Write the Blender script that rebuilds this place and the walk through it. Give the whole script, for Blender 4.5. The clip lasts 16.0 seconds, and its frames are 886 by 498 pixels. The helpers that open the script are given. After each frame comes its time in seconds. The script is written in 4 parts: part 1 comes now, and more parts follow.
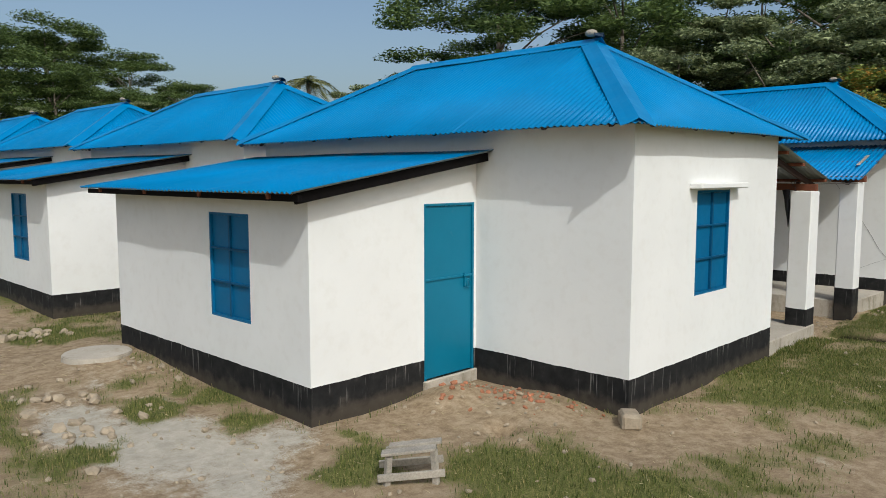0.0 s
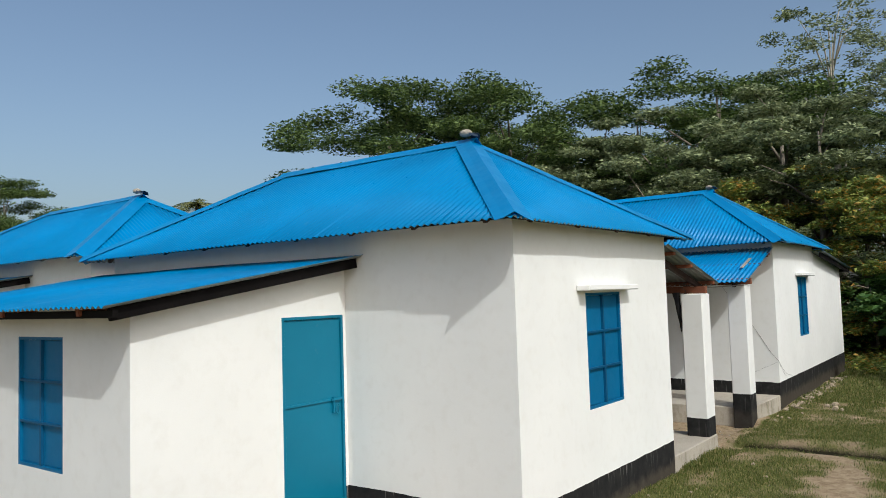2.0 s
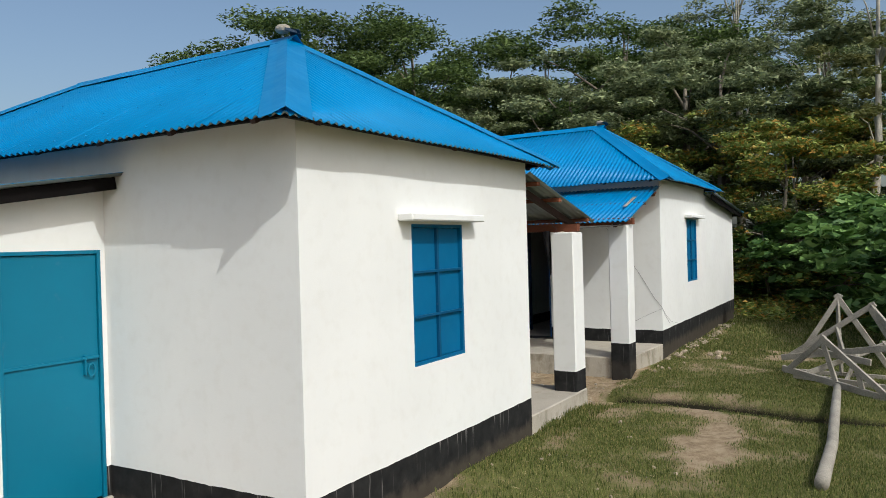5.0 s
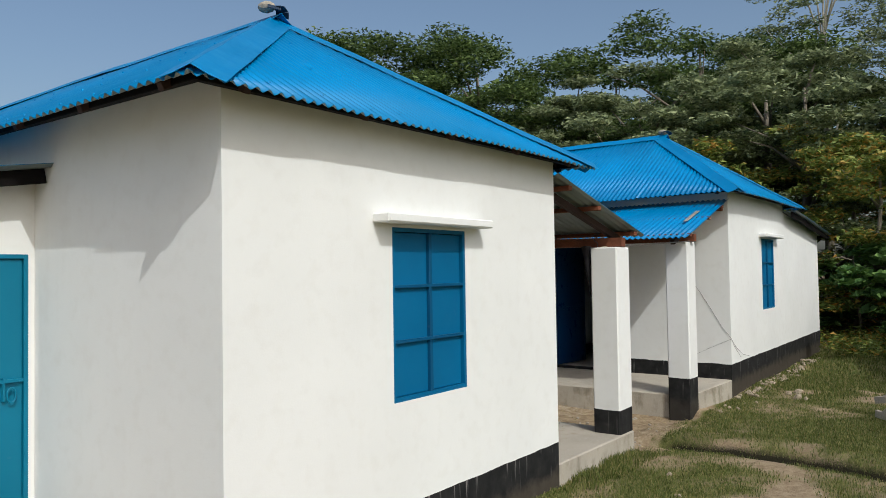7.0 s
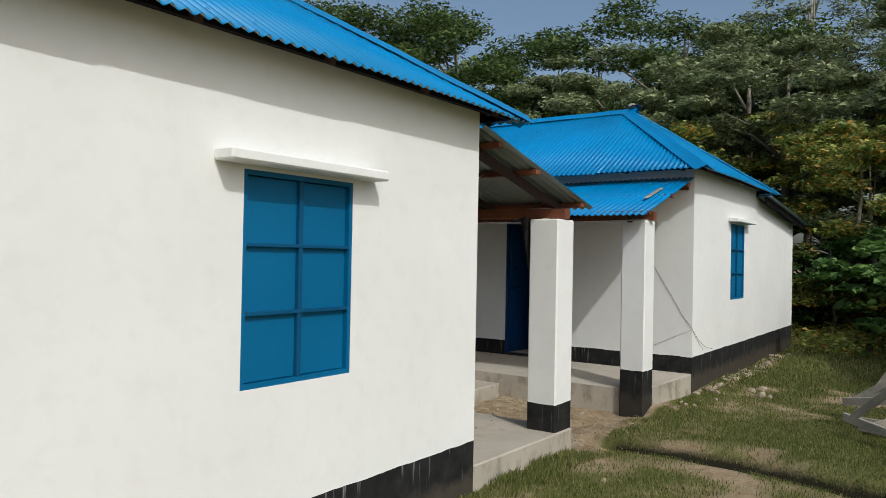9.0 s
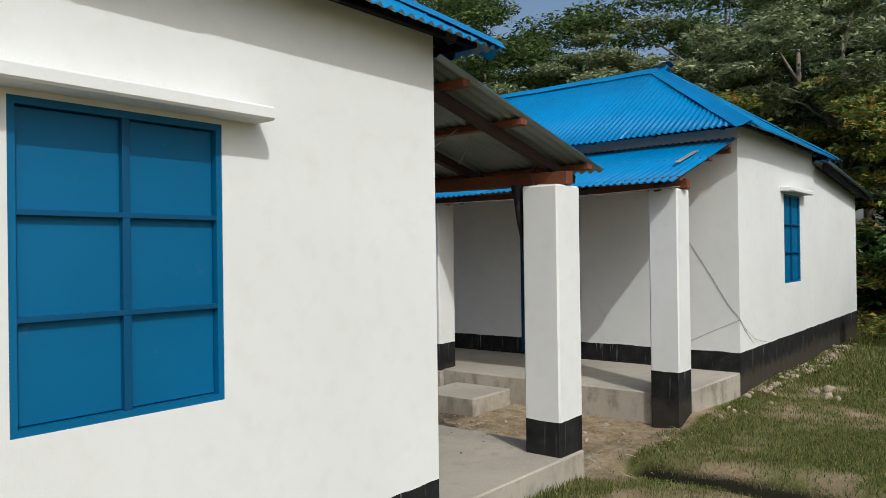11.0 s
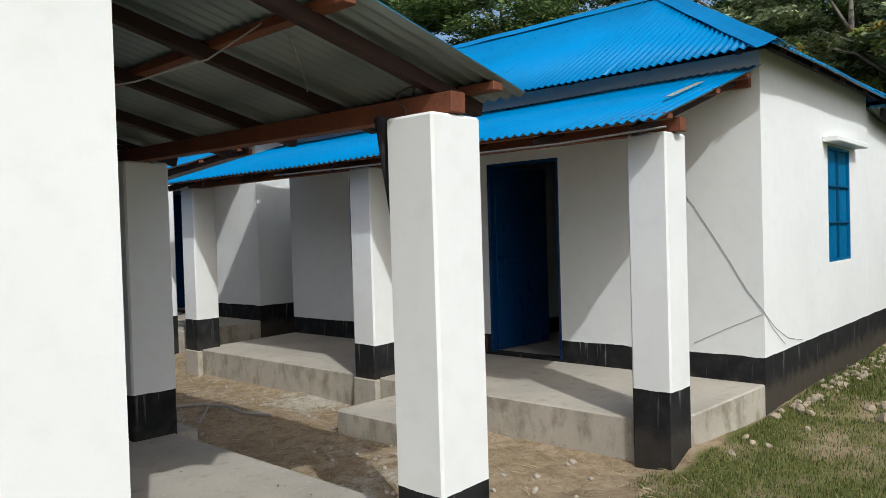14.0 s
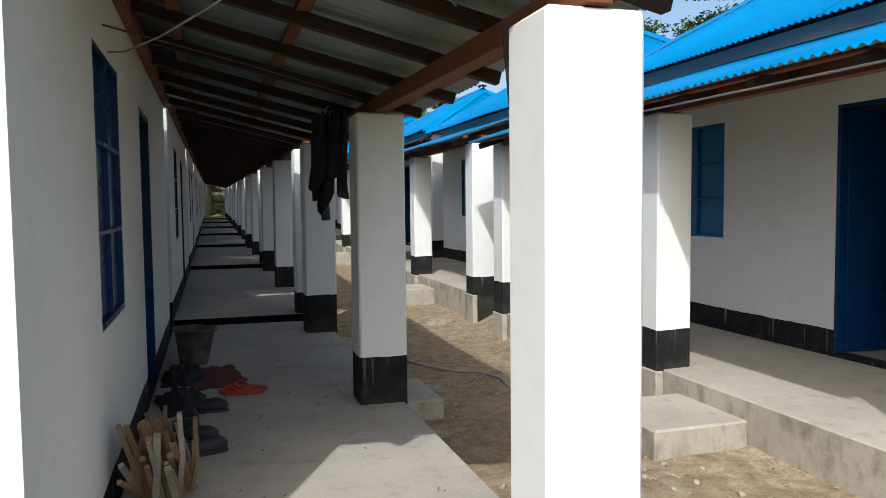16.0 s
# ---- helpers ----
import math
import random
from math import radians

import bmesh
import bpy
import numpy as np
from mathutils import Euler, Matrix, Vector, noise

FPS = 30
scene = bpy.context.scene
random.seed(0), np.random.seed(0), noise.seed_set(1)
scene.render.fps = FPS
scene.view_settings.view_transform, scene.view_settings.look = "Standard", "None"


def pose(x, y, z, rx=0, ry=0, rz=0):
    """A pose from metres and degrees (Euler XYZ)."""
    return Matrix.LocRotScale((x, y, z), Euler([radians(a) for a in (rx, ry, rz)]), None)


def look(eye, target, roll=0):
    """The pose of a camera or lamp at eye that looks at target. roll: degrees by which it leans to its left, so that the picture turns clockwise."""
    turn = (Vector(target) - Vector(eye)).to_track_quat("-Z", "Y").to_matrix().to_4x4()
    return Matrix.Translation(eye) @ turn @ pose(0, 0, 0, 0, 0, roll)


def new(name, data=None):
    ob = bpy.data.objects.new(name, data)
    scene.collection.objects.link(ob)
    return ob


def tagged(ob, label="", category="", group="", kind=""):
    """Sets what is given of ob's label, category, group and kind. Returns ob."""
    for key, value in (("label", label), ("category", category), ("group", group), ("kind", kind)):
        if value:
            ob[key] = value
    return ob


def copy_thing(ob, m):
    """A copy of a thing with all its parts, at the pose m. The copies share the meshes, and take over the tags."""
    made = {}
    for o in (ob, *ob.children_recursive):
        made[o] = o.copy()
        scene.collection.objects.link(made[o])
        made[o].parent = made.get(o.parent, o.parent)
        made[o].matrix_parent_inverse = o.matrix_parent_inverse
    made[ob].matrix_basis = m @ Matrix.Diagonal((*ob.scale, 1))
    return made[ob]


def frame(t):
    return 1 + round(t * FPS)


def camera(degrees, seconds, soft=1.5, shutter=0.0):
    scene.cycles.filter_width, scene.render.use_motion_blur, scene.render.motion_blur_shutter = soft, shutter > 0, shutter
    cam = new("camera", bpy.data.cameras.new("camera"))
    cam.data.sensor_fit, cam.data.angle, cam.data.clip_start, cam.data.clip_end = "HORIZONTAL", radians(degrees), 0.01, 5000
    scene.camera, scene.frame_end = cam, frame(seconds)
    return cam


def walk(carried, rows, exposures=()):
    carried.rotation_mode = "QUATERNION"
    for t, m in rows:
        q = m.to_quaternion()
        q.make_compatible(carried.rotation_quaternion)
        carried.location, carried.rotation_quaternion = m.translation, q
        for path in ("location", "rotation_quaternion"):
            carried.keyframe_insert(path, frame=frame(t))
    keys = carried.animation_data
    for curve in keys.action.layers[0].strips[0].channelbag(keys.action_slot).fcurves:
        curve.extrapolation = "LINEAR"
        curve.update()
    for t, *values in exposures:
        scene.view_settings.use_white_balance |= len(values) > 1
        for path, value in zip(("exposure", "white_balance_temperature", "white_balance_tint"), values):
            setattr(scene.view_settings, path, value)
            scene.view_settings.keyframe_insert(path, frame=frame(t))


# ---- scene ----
cam = camera(61.7, 16.0, soft=0.85)
PATH = [
    (0, (-6.56, -3.788, 2.495), (-5.138, -2.396, 2.296), 0.0),
    (0.5, (-6.35, -3.691, 2.463), (-4.759, -2.481, 2.389), -1.5),
    (1, (-6.098, -3.593, 2.407), (-4.549, -2.33, 2.453), -1.0),
    (1.5, (-5.887, -3.509, 2.391), (-4.31, -2.28, 2.454), -0.9),
    (2, (-5.618, -3.426, 2.341), (-4.019, -2.23, 2.466), -1.8),
    (2.5, (-5.311, -3.423, 2.279), (-3.729, -2.209, 2.429), -0.7),
    (3, (-5.009, -3.349, 2.235), (-3.327, -2.283, 2.414), -1.1),
    (3.5, (-4.747, -3.331, 2.205), (-3.044, -2.289, 2.316), -2.9),
    (4, (-4.479, -3.423, 2.177), (-2.831, -2.291, 2.241), -1.4),
    (4.2, (-4.348, -3.436, 2.174), (-2.632, -2.409, 2.152), -1.3),
    (6.3, (-2.899, -3.209, 2.02), (-1.189, -2.172, 2.075), -3.3),
    (6.5, (-2.777, -3.199, 1.998), (-1.11, -2.1, 2.121), -2.6),
    (7, (-2.454, -3.273, 2.014), (-0.848, -2.083, 2.074), -0.9),
    (7.5, (-2.122, -3.236, 1.97), (-0.391, -2.235, 1.982), -2.2),
    (8, (-1.792, -3.187, 1.94), (-0.03, -2.241, 1.892), -2.6),
    (8.5, (-1.51, -3.233, 1.931), (0.069, -2.006, 1.942), -2.0),
    (9, (-1.237, -3.174, 1.866), (0.394, -2.018, 1.887), 1.1),
    (9.2, (-1.111, -3.163, 1.857), (0.522, -2.009, 1.829), -1.5),
    (11.3, (0.575, -2.677, 1.746), (2.131, -1.421, 1.758), -0.7),
    (11.5, (0.729, -2.618, 1.754), (2.324, -1.411, 1.767), -1.3),
    (12, (1.103, -2.449, 1.719), (2.672, -1.211, 1.794), -3.0),
    (12.5, (1.503, -2.339, 1.684), (2.945, -0.954, 1.742), -2.2),
    (13, (1.915, -2.227, 1.666), (3.487, -0.99, 1.644), -2.0),
    (13.5, (2.296, -2.222, 1.679), (3.942, -1.091, 1.573), -4.7),
    (14, (2.678, -2.274, 1.693), (4.16, -0.933, 1.649), -1.7),
    (14.5, (3.122, -2.271, 1.654), (4.49, -0.814, 1.703), -0.1),
    (15, (3.544, -2.247, 1.657), (4.736, -0.642, 1.657), -1.3),
    (15.5, (3.929, -2.215, 1.664), (4.782, -0.408, 1.568), -0.8),
    (16, (4.182, -2.068, 1.644), (4.775, -0.162, 1.523), -0.6),
]
walk(cam, [(t, look(eye, target, roll)) for t, eye, target, roll in PATH], exposures=[(0, -0.31, 6300, 6), (2.5, -0.16, 6300, 6), (4, -0.16, 6300, 6), (7, -0.27, 6300, 6), (9, -0.37, 6300, 6), (12.5, -0.35, 6150, 6), (14, -0.07, 6100, 6), (15, 0.18, 6100, 6), (16, 0.38, 6150, 6)])

# ---- light ----
SUN_DIR = Vector((-0.51, -1.0, 1.09)).normalized()
world = bpy.data.worlds.new("sky")
scene.world = world
world.use_nodes = True
wn = world.node_tree.nodes
sky = wn.new("ShaderNodeTexSky")
sky.sky_type = "NISHITA"
sky.sun_disc = False
sky.sun_elevation = math.asin(SUN_DIR.z)
sky.sun_rotation = math.atan2(SUN_DIR.x, SUN_DIR.y)
sky.air_density, sky.dust_density, sky.ozone_density = 1.0, 4.0, 1.0
wn["Background"].inputs["Strength"].default_value = 0.15
world.node_tree.links.new(sky.outputs[0], wn["Background"].inputs[0])
sun = new("sun", bpy.data.lights.new("sun", "SUN"))
sun.data.energy, sun.data.angle, sun.data.color = 2.48, radians(0.5), (1.0, 0.985, 0.955)
sun.matrix_world = look((-7, -20, 22), Vector((-7, -20, 22)) - SUN_DIR)

# ---- materials ----


def nodes_of(name):
    m = bpy.data.materials.new(name)
    m.use_nodes = True
    return m, m.node_tree.nodes, m.node_tree.links, m.node_tree.nodes["Principled BSDF"]


def noise_tex(n, l, coord, scale, detail=4.0, rough=0.55):
    t = n.new("ShaderNodeTexNoise")
    t.inputs["Scale"].default_value = scale
    t.inputs["Detail"].default_value = detail
    t.inputs["Roughness"].default_value = rough
    if coord is not None:
        l.new(coord, t.inputs["Vector"])
    return t.outputs["Fac"]


def ramp(n, l, fac, stops):
    r = n.new("ShaderNodeValToRGB")
    while len(r.color_ramp.elements) < len(stops):
        r.color_ramp.elements.new(0.5)
    for e, (p, c) in zip(r.color_ramp.elements, stops):
        e.position = p
        e.color = (*c, 1) if len(c) == 3 else c
    l.new(fac, r.inputs[0])
    return r.outputs[0]


def mix_rgb(n, l, fac, a, b, mode="MIX"):
    x = n.new("ShaderNodeMix")
    x.data_type, x.blend_type = "RGBA", mode
    for k, v in ((0, fac), (6, a), (7, b)):
        if hasattr(v, "is_output"):
            l.new(v, x.inputs[k])
        else:
            x.inputs[k].default_value = v if k == 0 else (*v, 1)
    return x.outputs[2]


def calc(n, l, op, a, b=0.0, c=0.0):
    x = n.new("ShaderNodeMath")
    x.operation = op
    for k, v in enumerate((a, b, c)):
        if hasattr(v, "is_output"):
            l.new(v, x.inputs[k])
        else:
            x.inputs[k].default_value = v
    return x.outputs[0]


def bump(n, l, p, height, strength, distance):
    b = n.new("ShaderNodeBump")
    b.inputs["Strength"].default_value = strength
    b.inputs["Distance"].default_value = distance
    l.new(height, b.inputs["Height"])
    l.new(b.outputs[0], p.inputs["Normal"])


def obj_coord(n):
    return n.new("ShaderNodeTexCoord").outputs["Object"]


def plain(name, color, rough=0.6, metal=0.0, var=0.18, scale=6.0, grain=60.0, bumpy=0.15, dist=0.004):
    """A painted, wooden or stone surface with variation at two scales and fine relief."""
    m, n, l, p = nodes_of(name)
    co = obj_coord(n)
    big, fine = noise_tex(n, l, co, scale), noise_tex(n, l, co, grain, 3)
    k = calc(n, l, "ADD", calc(n, l, "MULTIPLY", big, 0.65), calc(n, l, "MULTIPLY", fine, 0.35))
    c = ramp(n, l, k, [(0.3, [q * (1 - var) for q in color]), (0.7, [min(1, q * (1 + var)) for q in color])])
    l.new(c, p.inputs["Base Color"])
    p.inputs["Roughness"].default_value, p.inputs["Metallic"].default_value = rough, metal
    bump(n, l, p, fine, bumpy, dist)
    return m


def screed(name, color):
    """Trowelled cement: cloudy tone, brown dust and scuffs on top, mould and runs down the upright faces."""
    m, n, l, p = nodes_of(name)
    co = obj_coord(n)
    cloud, mid, fine = noise_tex(n, l, co, 1.3, 5), noise_tex(n, l, co, 6.5, 6, 0.65), noise_tex(n, l, co, 75, 4, 0.7)
    k = calc(n, l, "ADD", calc(n, l, "MULTIPLY", cloud, 0.6), calc(n, l, "MULTIPLY", fine, 0.4))
    c = ramp(n, l, k, [(0.3, [q * 0.76 for q in color]), (0.7, [q * 1.18 for q in color])])
    dirt = ramp(n, l, mid, [(0.54, (0, 0, 0)), (0.70, (1, 1, 1))])
    c = mix_rgb(n, l, calc(n, l, "MULTIPLY", dirt, 0.42), c, (0.25, 0.19, 0.125))
    specks = ramp(n, l, noise_tex(n, l, co, 21, 3), [(0.68, (0, 0, 0)), (0.72, (1, 1, 1))])
    c = mix_rgb(n, l, calc(n, l, "MULTIPLY", specks, 0.5), c, (0.60, 0.57, 0.51))
    sep = n.new("ShaderNodeSeparateXYZ")
    l.new(n.new("ShaderNodeNewGeometry").outputs["Normal"], sep.inputs[0])
    upright = calc(n, l, "LESS_THAN", calc(n, l, "ABSOLUTE", sep.outputs[2], 0), 0.5)
    runs = n.new("ShaderNodeMapping")
    l.new(co, runs.inputs[0])
    runs.inputs["Scale"].default_value = (6.5, 6.5, 3.4)
    mould = ramp(n, l, noise_tex(n, l, runs.outputs[0], 1.0, 5, 0.65), [(0.48, (0, 0, 0)), (0.66, (1, 1, 1))])
    c = mix_rgb(n, l, calc(n, l, "MULTIPLY", mould, calc(n, l, "MULTIPLY", upright, 0.5)), c, (0.13, 0.12, 0.075))
    l.new(c, p.inputs["Base Color"])
    p.inputs["Roughness"].default_value = 0.85
    p.inputs["Specular IOR Level"].default_value = 0.3
    bump(n, l, p, calc(n, l, "ADD", fine, calc(n, l, "MULTIPLY", mid, 1.5)), 0.35, 0.005)
    return m


def wall_paint(name, band, dusty=0.18):
    """White limewash over cement plaster with a hand-painted black band along the foot."""
    m, n, l, p = nodes_of(name)
    co = obj_coord(n)
    sep = n.new("ShaderNodeSeparateXYZ")
    l.new(co, sep.inputs[0])
    z = sep.outputs[2]
    big, mid, fine = noise_tex(n, l, co, 0.9, 5), noise_tex(n, l, co, 7, 4), noise_tex(n, l, co, 90, 3)
    white = ramp(n, l, big, [(0.25, (0.745, 0.75, 0.735)), (0.7, (0.81, 0.815, 0.80))])
    white = mix_rgb(n, l, calc(n, l, "MULTIPLY", ramp(n, l, mid, [(0.5, (0, 0, 0)), (0.78, (1, 1, 1))]), 0.22), white, (0.62, 0.60, 0.55))
    streak = n.new("ShaderNodeMapping")
    l.new(co, streak.inputs[0])
    streak.inputs["Scale"].default_value = (26, 26, 1.6)
    runs = noise_tex(n, l, streak.outputs[0], 1.0, 3)
    black = ramp(n, l, mid, [(0.3, (0.007, 0.007, 0.008)), (0.62, (0.019, 0.019, 0.019)), (0.85, (0.055, 0.051, 0.046))])
    drips = ramp(n, l, runs, [(0.62, (0, 0, 0)), (0.70, (1, 1, 1))])
    upper = ramp(n, l, z, [(0.12, (0, 0, 0)), (0.5, (1, 1, 1))])
    black = mix_rgb(n, l, calc(n, l, "MULTIPLY", drips, calc(n, l, "MULTIPLY", upper, dusty * 2.5)), black, (0.6, 0.58, 0.55))
    dust = ramp(n, l, calc(n, l, "ADD", z, calc(n, l, "MULTIPLY", mid, -0.22)), [(-0.0, (1, 1, 1)), (0.10, (0, 0, 0))])
    black = mix_rgb(n, l, calc(n, l, "MULTIPLY", dust, dusty), black, (0.24, 0.19, 0.13))
    wob = calc(n, l, "ADD", z, calc(n, l, "MULTIPLY", calc(n, l, "SUBTRACT", noise_tex(n, l, co, 3.5, 5), 0.5), 0.035))
    edge = calc(n, l, "GREATER_THAN", wob, band)
    l.new(mix_rgb(n, l, edge, black, white), p.inputs["Base Color"])
    p.inputs["Roughness"].default_value = 0.8
    p.inputs["Specular IOR Level"].default_value = 0.25
    bump(n, l, p, calc(n, l, "ADD", fine, calc(n, l, "MULTIPLY", mid, 2.0)), 0.25, 0.003)
    return m


def sheet_paint(name, color, rough=0.42, metal=0.0):
    """Paint on corrugated iron, with faint sun fading and scuffs."""
    m, n, l, p = nodes_of(name)
    co = obj_coord(n)
    big, mid, fine = noise_tex(n, l, co, 0.7, 4), noise_tex(n, l, co, 9, 5), noise_tex(n, l, co, 120, 2)
    c = ramp(n, l, big, [(0.3, [q * 0.86 for q in color]), (0.7, [q * 1.1 for q in color])])
    scuff = ramp(n, l, mid, [(0.66, (0, 0, 0)), (0.8, (1, 1, 1))])
    c = mix_rgb(n, l, calc(n, l, "MULTIPLY", scuff, 0.3), c, [q * 0.6 + 0.12 for q in color])
    l.new(c, p.inputs["Base Color"])
    l.new(calc(n, l, "ADD", calc(n, l, "MULTIPLY", mid, 0.25), rough - 0.12), p.inputs["Roughness"])
    p.inputs["Metallic"].default_value = metal
    p.inputs["Specular IOR Level"].default_value = 0.28
    bump(n, l, p, calc(n, l, "ADD", mid, calc(n, l, "MULTIPLY", fine, 0.2)), 0.2, 0.006)
    return m


def timber(name, color):
    m, n, l, p = nodes_of(name)
    co = obj_coord(n)
    blot, fibre = noise_tex(n, l, co, 3.5, 5), noise_tex(n, l, co, 55, 5, 0.7)
    k = calc(n, l, "ADD", calc(n, l, "MULTIPLY", fibre, 0.5), calc(n, l, "MULTIPLY", blot, 0.5))
    l.new(ramp(n, l, k, [(0.3, [q * 0.5 for q in color]), (0.7, [min(1, q * 1.45) for q in color])]), p.inputs["Base Color"])
    p.inputs["Roughness"].default_value = 0.75
    bump(n, l, p, fibre, 0.35, 0.004)
    return m


def leaf_paint(name, dark, light, third=None):
    """Leaves: each one its own shade, a little light shining through."""
    m, n, l, p = nodes_of(name)
    g = n.new("ShaderNodeNewGeometry")
    stops = [(0.0, dark), (0.85, light)] if third is None else [(0.0, dark), (0.7, light), (0.95, third)]
    c = ramp(n, l, g.outputs["Random Per Island"], stops)
    l.new(c, p.inputs["Base Color"])
    p.inputs["Roughness"].default_value = 0.55
    p.inputs["Specular IOR Level"].default_value = 0.3
    tr = n.new("ShaderNodeBsdfTranslucent")
    l.new(c, tr.inputs[0])
    mx = n.new("ShaderNodeMixShader")
    mx.inputs[0].default_value = 0.28
    l.new(p.outputs[0], mx.inputs[1])
    l.new(tr.outputs[0], mx.inputs[2])
    l.new(mx.outputs[0], n["Material Output"].inputs[0])
    return m


WALL = wall_paint("white_wall_paint", 0.42)
COLUMN = wall_paint("white_column_paint", 0.46, 0.08)
BLUE = sheet_paint("blue_roof_paint", (0.001, 0.205, 0.475), 0.36)
ZINC = sheet_paint("bare_zinc_sheet", (0.25, 0.29, 0.285), 0.42, 0.3)
DOORBLUE = sheet_paint("teal_door_paint", (0.004, 0.15, 0.25), 0.45)
SHUTTER = sheet_paint("blue_shutter_paint", (0.003, 0.125, 0.28), 0.45)
# dark blue of the steel ribs, deepened to paint in their shadow lines
FRAMESHADE = sheet_paint("dark_blue_frame_and_shadow", (0.003, 0.075, 0.175), 0.45)
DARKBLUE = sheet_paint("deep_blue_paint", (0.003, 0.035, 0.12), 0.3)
TAR = timber("tarred_timber", (0.006, 0.005, 0.005))
TAR.node_tree.nodes["Principled BSDF"].inputs["Specular IOR Level"].default_value = 0.1
REDWOOD = timber("red_oxide_timber", (0.17, 0.052, 0.022))
DARKWOOD = timber("dark_timber", (0.035, 0.014, 0.010))
GREYWOOD = timber("weathered_timber", (0.33, 0.30, 0.25))
PALEWOOD = timber("split_firewood", (0.26, 0.16, 0.085))
CEMENT = screed("cement_screed", (0.44, 0.40, 0.335))
CLOD = plain("dry_clod", (0.34, 0.28, 0.20), 0.95, var=0.25, scale=9, grain=40, bumpy=0.6, dist=0.01)
STONE = plain("pale_rubble", (0.36, 0.32, 0.26), 0.9, var=0.25, scale=9, grain=40, bumpy=0.5, dist=0.01)
BRICKRED = plain("broken_brick", (0.36, 0.15, 0.08), 0.9, var=0.35, scale=12, grain=60, bumpy=0.5, dist=0.008)
STEEL = plain("dark_steel", (0.03, 0.05, 0.08), 0.5, 0.4, var=0.2)
WIREGREY = plain("grey_wire", (0.32, 0.30, 0.28), 0.6, var=0.1)
WIREDARK = plain("dark_wire", (0.06, 0.05, 0.05), 0.6, var=0.1)
CLOTH = plain("dark_cloth", (0.022, 0.02, 0.024), 0.95, var=0.4, scale=10, grain=200, bumpy=0.4)
REDCLOTH = plain("red_brown_cloth", (0.13, 0.035, 0.025), 0.95, var=0.4, scale=8, grain=160, bumpy=0.5)
REDRUBBER = plain("red_rubber", (0.42, 0.045, 0.03), 0.5, var=0.15)
BLACKRUBBER = plain("black_rubber", (0.02, 0.02, 0.022), 0.6, var=0.3)
SOOT = plain("cement_stained_plastic", (0.10, 0.10, 0.10), 0.75, var=0.8, scale=9, grain=60, bumpy=0.4)
BARK = plain("grey_bark", (0.20, 0.17, 0.13), 0.95, var=0.35, scale=3, grain=25, bumpy=0.8, dist=0.03)
PALEBARK = plain("pale_bark", (0.42, 0.39, 0.33), 0.95, var=0.3, scale=3, grain=25, bumpy=0.6, dist=0.02)
RAINLEAF = leaf_paint("dark_green_leaf", (0.025, 0.05, 0.014), (0.155, 0.22, 0.06))
GREYLEAF = leaf_paint("grey_green_leaf", (0.075, 0.105, 0.045), (0.38, 0.43, 0.22))
SHRUBLEAF = leaf_paint("bright_green_leaf", (0.065, 0.105, 0.02), (0.29, 0.35, 0.08), (0.48, 0.26, 0.05))
BROADLEAF = leaf_paint("broad_green_leaf", (0.05, 0.12, 0.03), (0.22, 0.36, 0.10))
PALMLEAF = leaf_paint("olive_palm_leaf", (0.09, 0.11, 0.035), (0.27, 0.27, 0.10))
GRASS = leaf_paint("grass_blade", (0.05, 0.075, 0.016), (0.165, 0.195, 0.048), (0.33, 0.28, 0.12))
DRYGRASS = leaf_paint("dry_straw", (0.25, 0.20, 0.10), (0.5, 0.42, 0.25))

# ---- shape helpers ----


def mesh_of(name, bm, mats, smooth=False):
    me = bpy.data.meshes.new(name)
    bm.to_mesh(me)
    bm.free()
    for m in mats if isinstance(mats, (list, tuple)) else [mats]:
        me.materials.append(m)
    if smooth:
        me.shade_smooth()
    return me


def part(name, bm, material, parent, label="", smooth=False):
    ob = new(name, mesh_of(name, bm, material, smooth))
    ob.parent = parent
    return tagged(ob, label)


def thing(name, label, category, at=None, group="", kind=""):
    """An Empty at the base of a thing, which parents its parts."""
    ob = new(name)
    ob.empty_display_size = 0.2
    ob.matrix_world = at or Matrix()
    return tagged(ob, label, category, group, kind)


def solid(name, bm, material, label, category, at=None, group="", kind="", smooth=False):
    ob = new(name, mesh_of(name, bm, material, smooth))
    ob.matrix_world = at or Matrix()
    return tagged(ob, label, category, group, kind)


def box(bm, x0, x1, y0, y1, z0, z1, bevel=0.0, m=None, mat=0):
    vs = bmesh.ops.create_cube(bm, size=1)["verts"]
    t = Matrix.Translation(((x0 + x1) / 2, (y0 + y1) / 2, (z0 + z1) / 2)) @ Matrix.Diagonal((abs(x1 - x0), abs(y1 - y0), abs(z1 - z0), 1))
    bmesh.ops.transform(bm, matrix=(m @ t) if m else t, verts=vs)
    fs = {f for v in vs for f in v.link_faces}
    for f in fs:
        f.material_index = mat
    if bevel:
        bmesh.ops.bevel(bm, geom=list({e for v in vs for e in v.link_edges}), offset=bevel, segments=1, affect="EDGES")
    return bm


def bar(bm, a, b, w, h, up=(0, 0, 1), bevel=0.004):
    """A squared timber from a to b, w wide and h deep, hung centred on the line."""
    a, b = Vector(a), Vector(b)
    d = (b - a).normalized()
    s = d.cross(Vector(up)).normalized()
    u = s.cross(d)
    m = Matrix((d, s, u)).transposed().to_4x4()
    m.translation = (a + b) / 2
    return box(bm, -(b - a).length / 2, (b - a).length / 2, -w / 2, w / 2, -h / 2, h / 2, bevel, m)


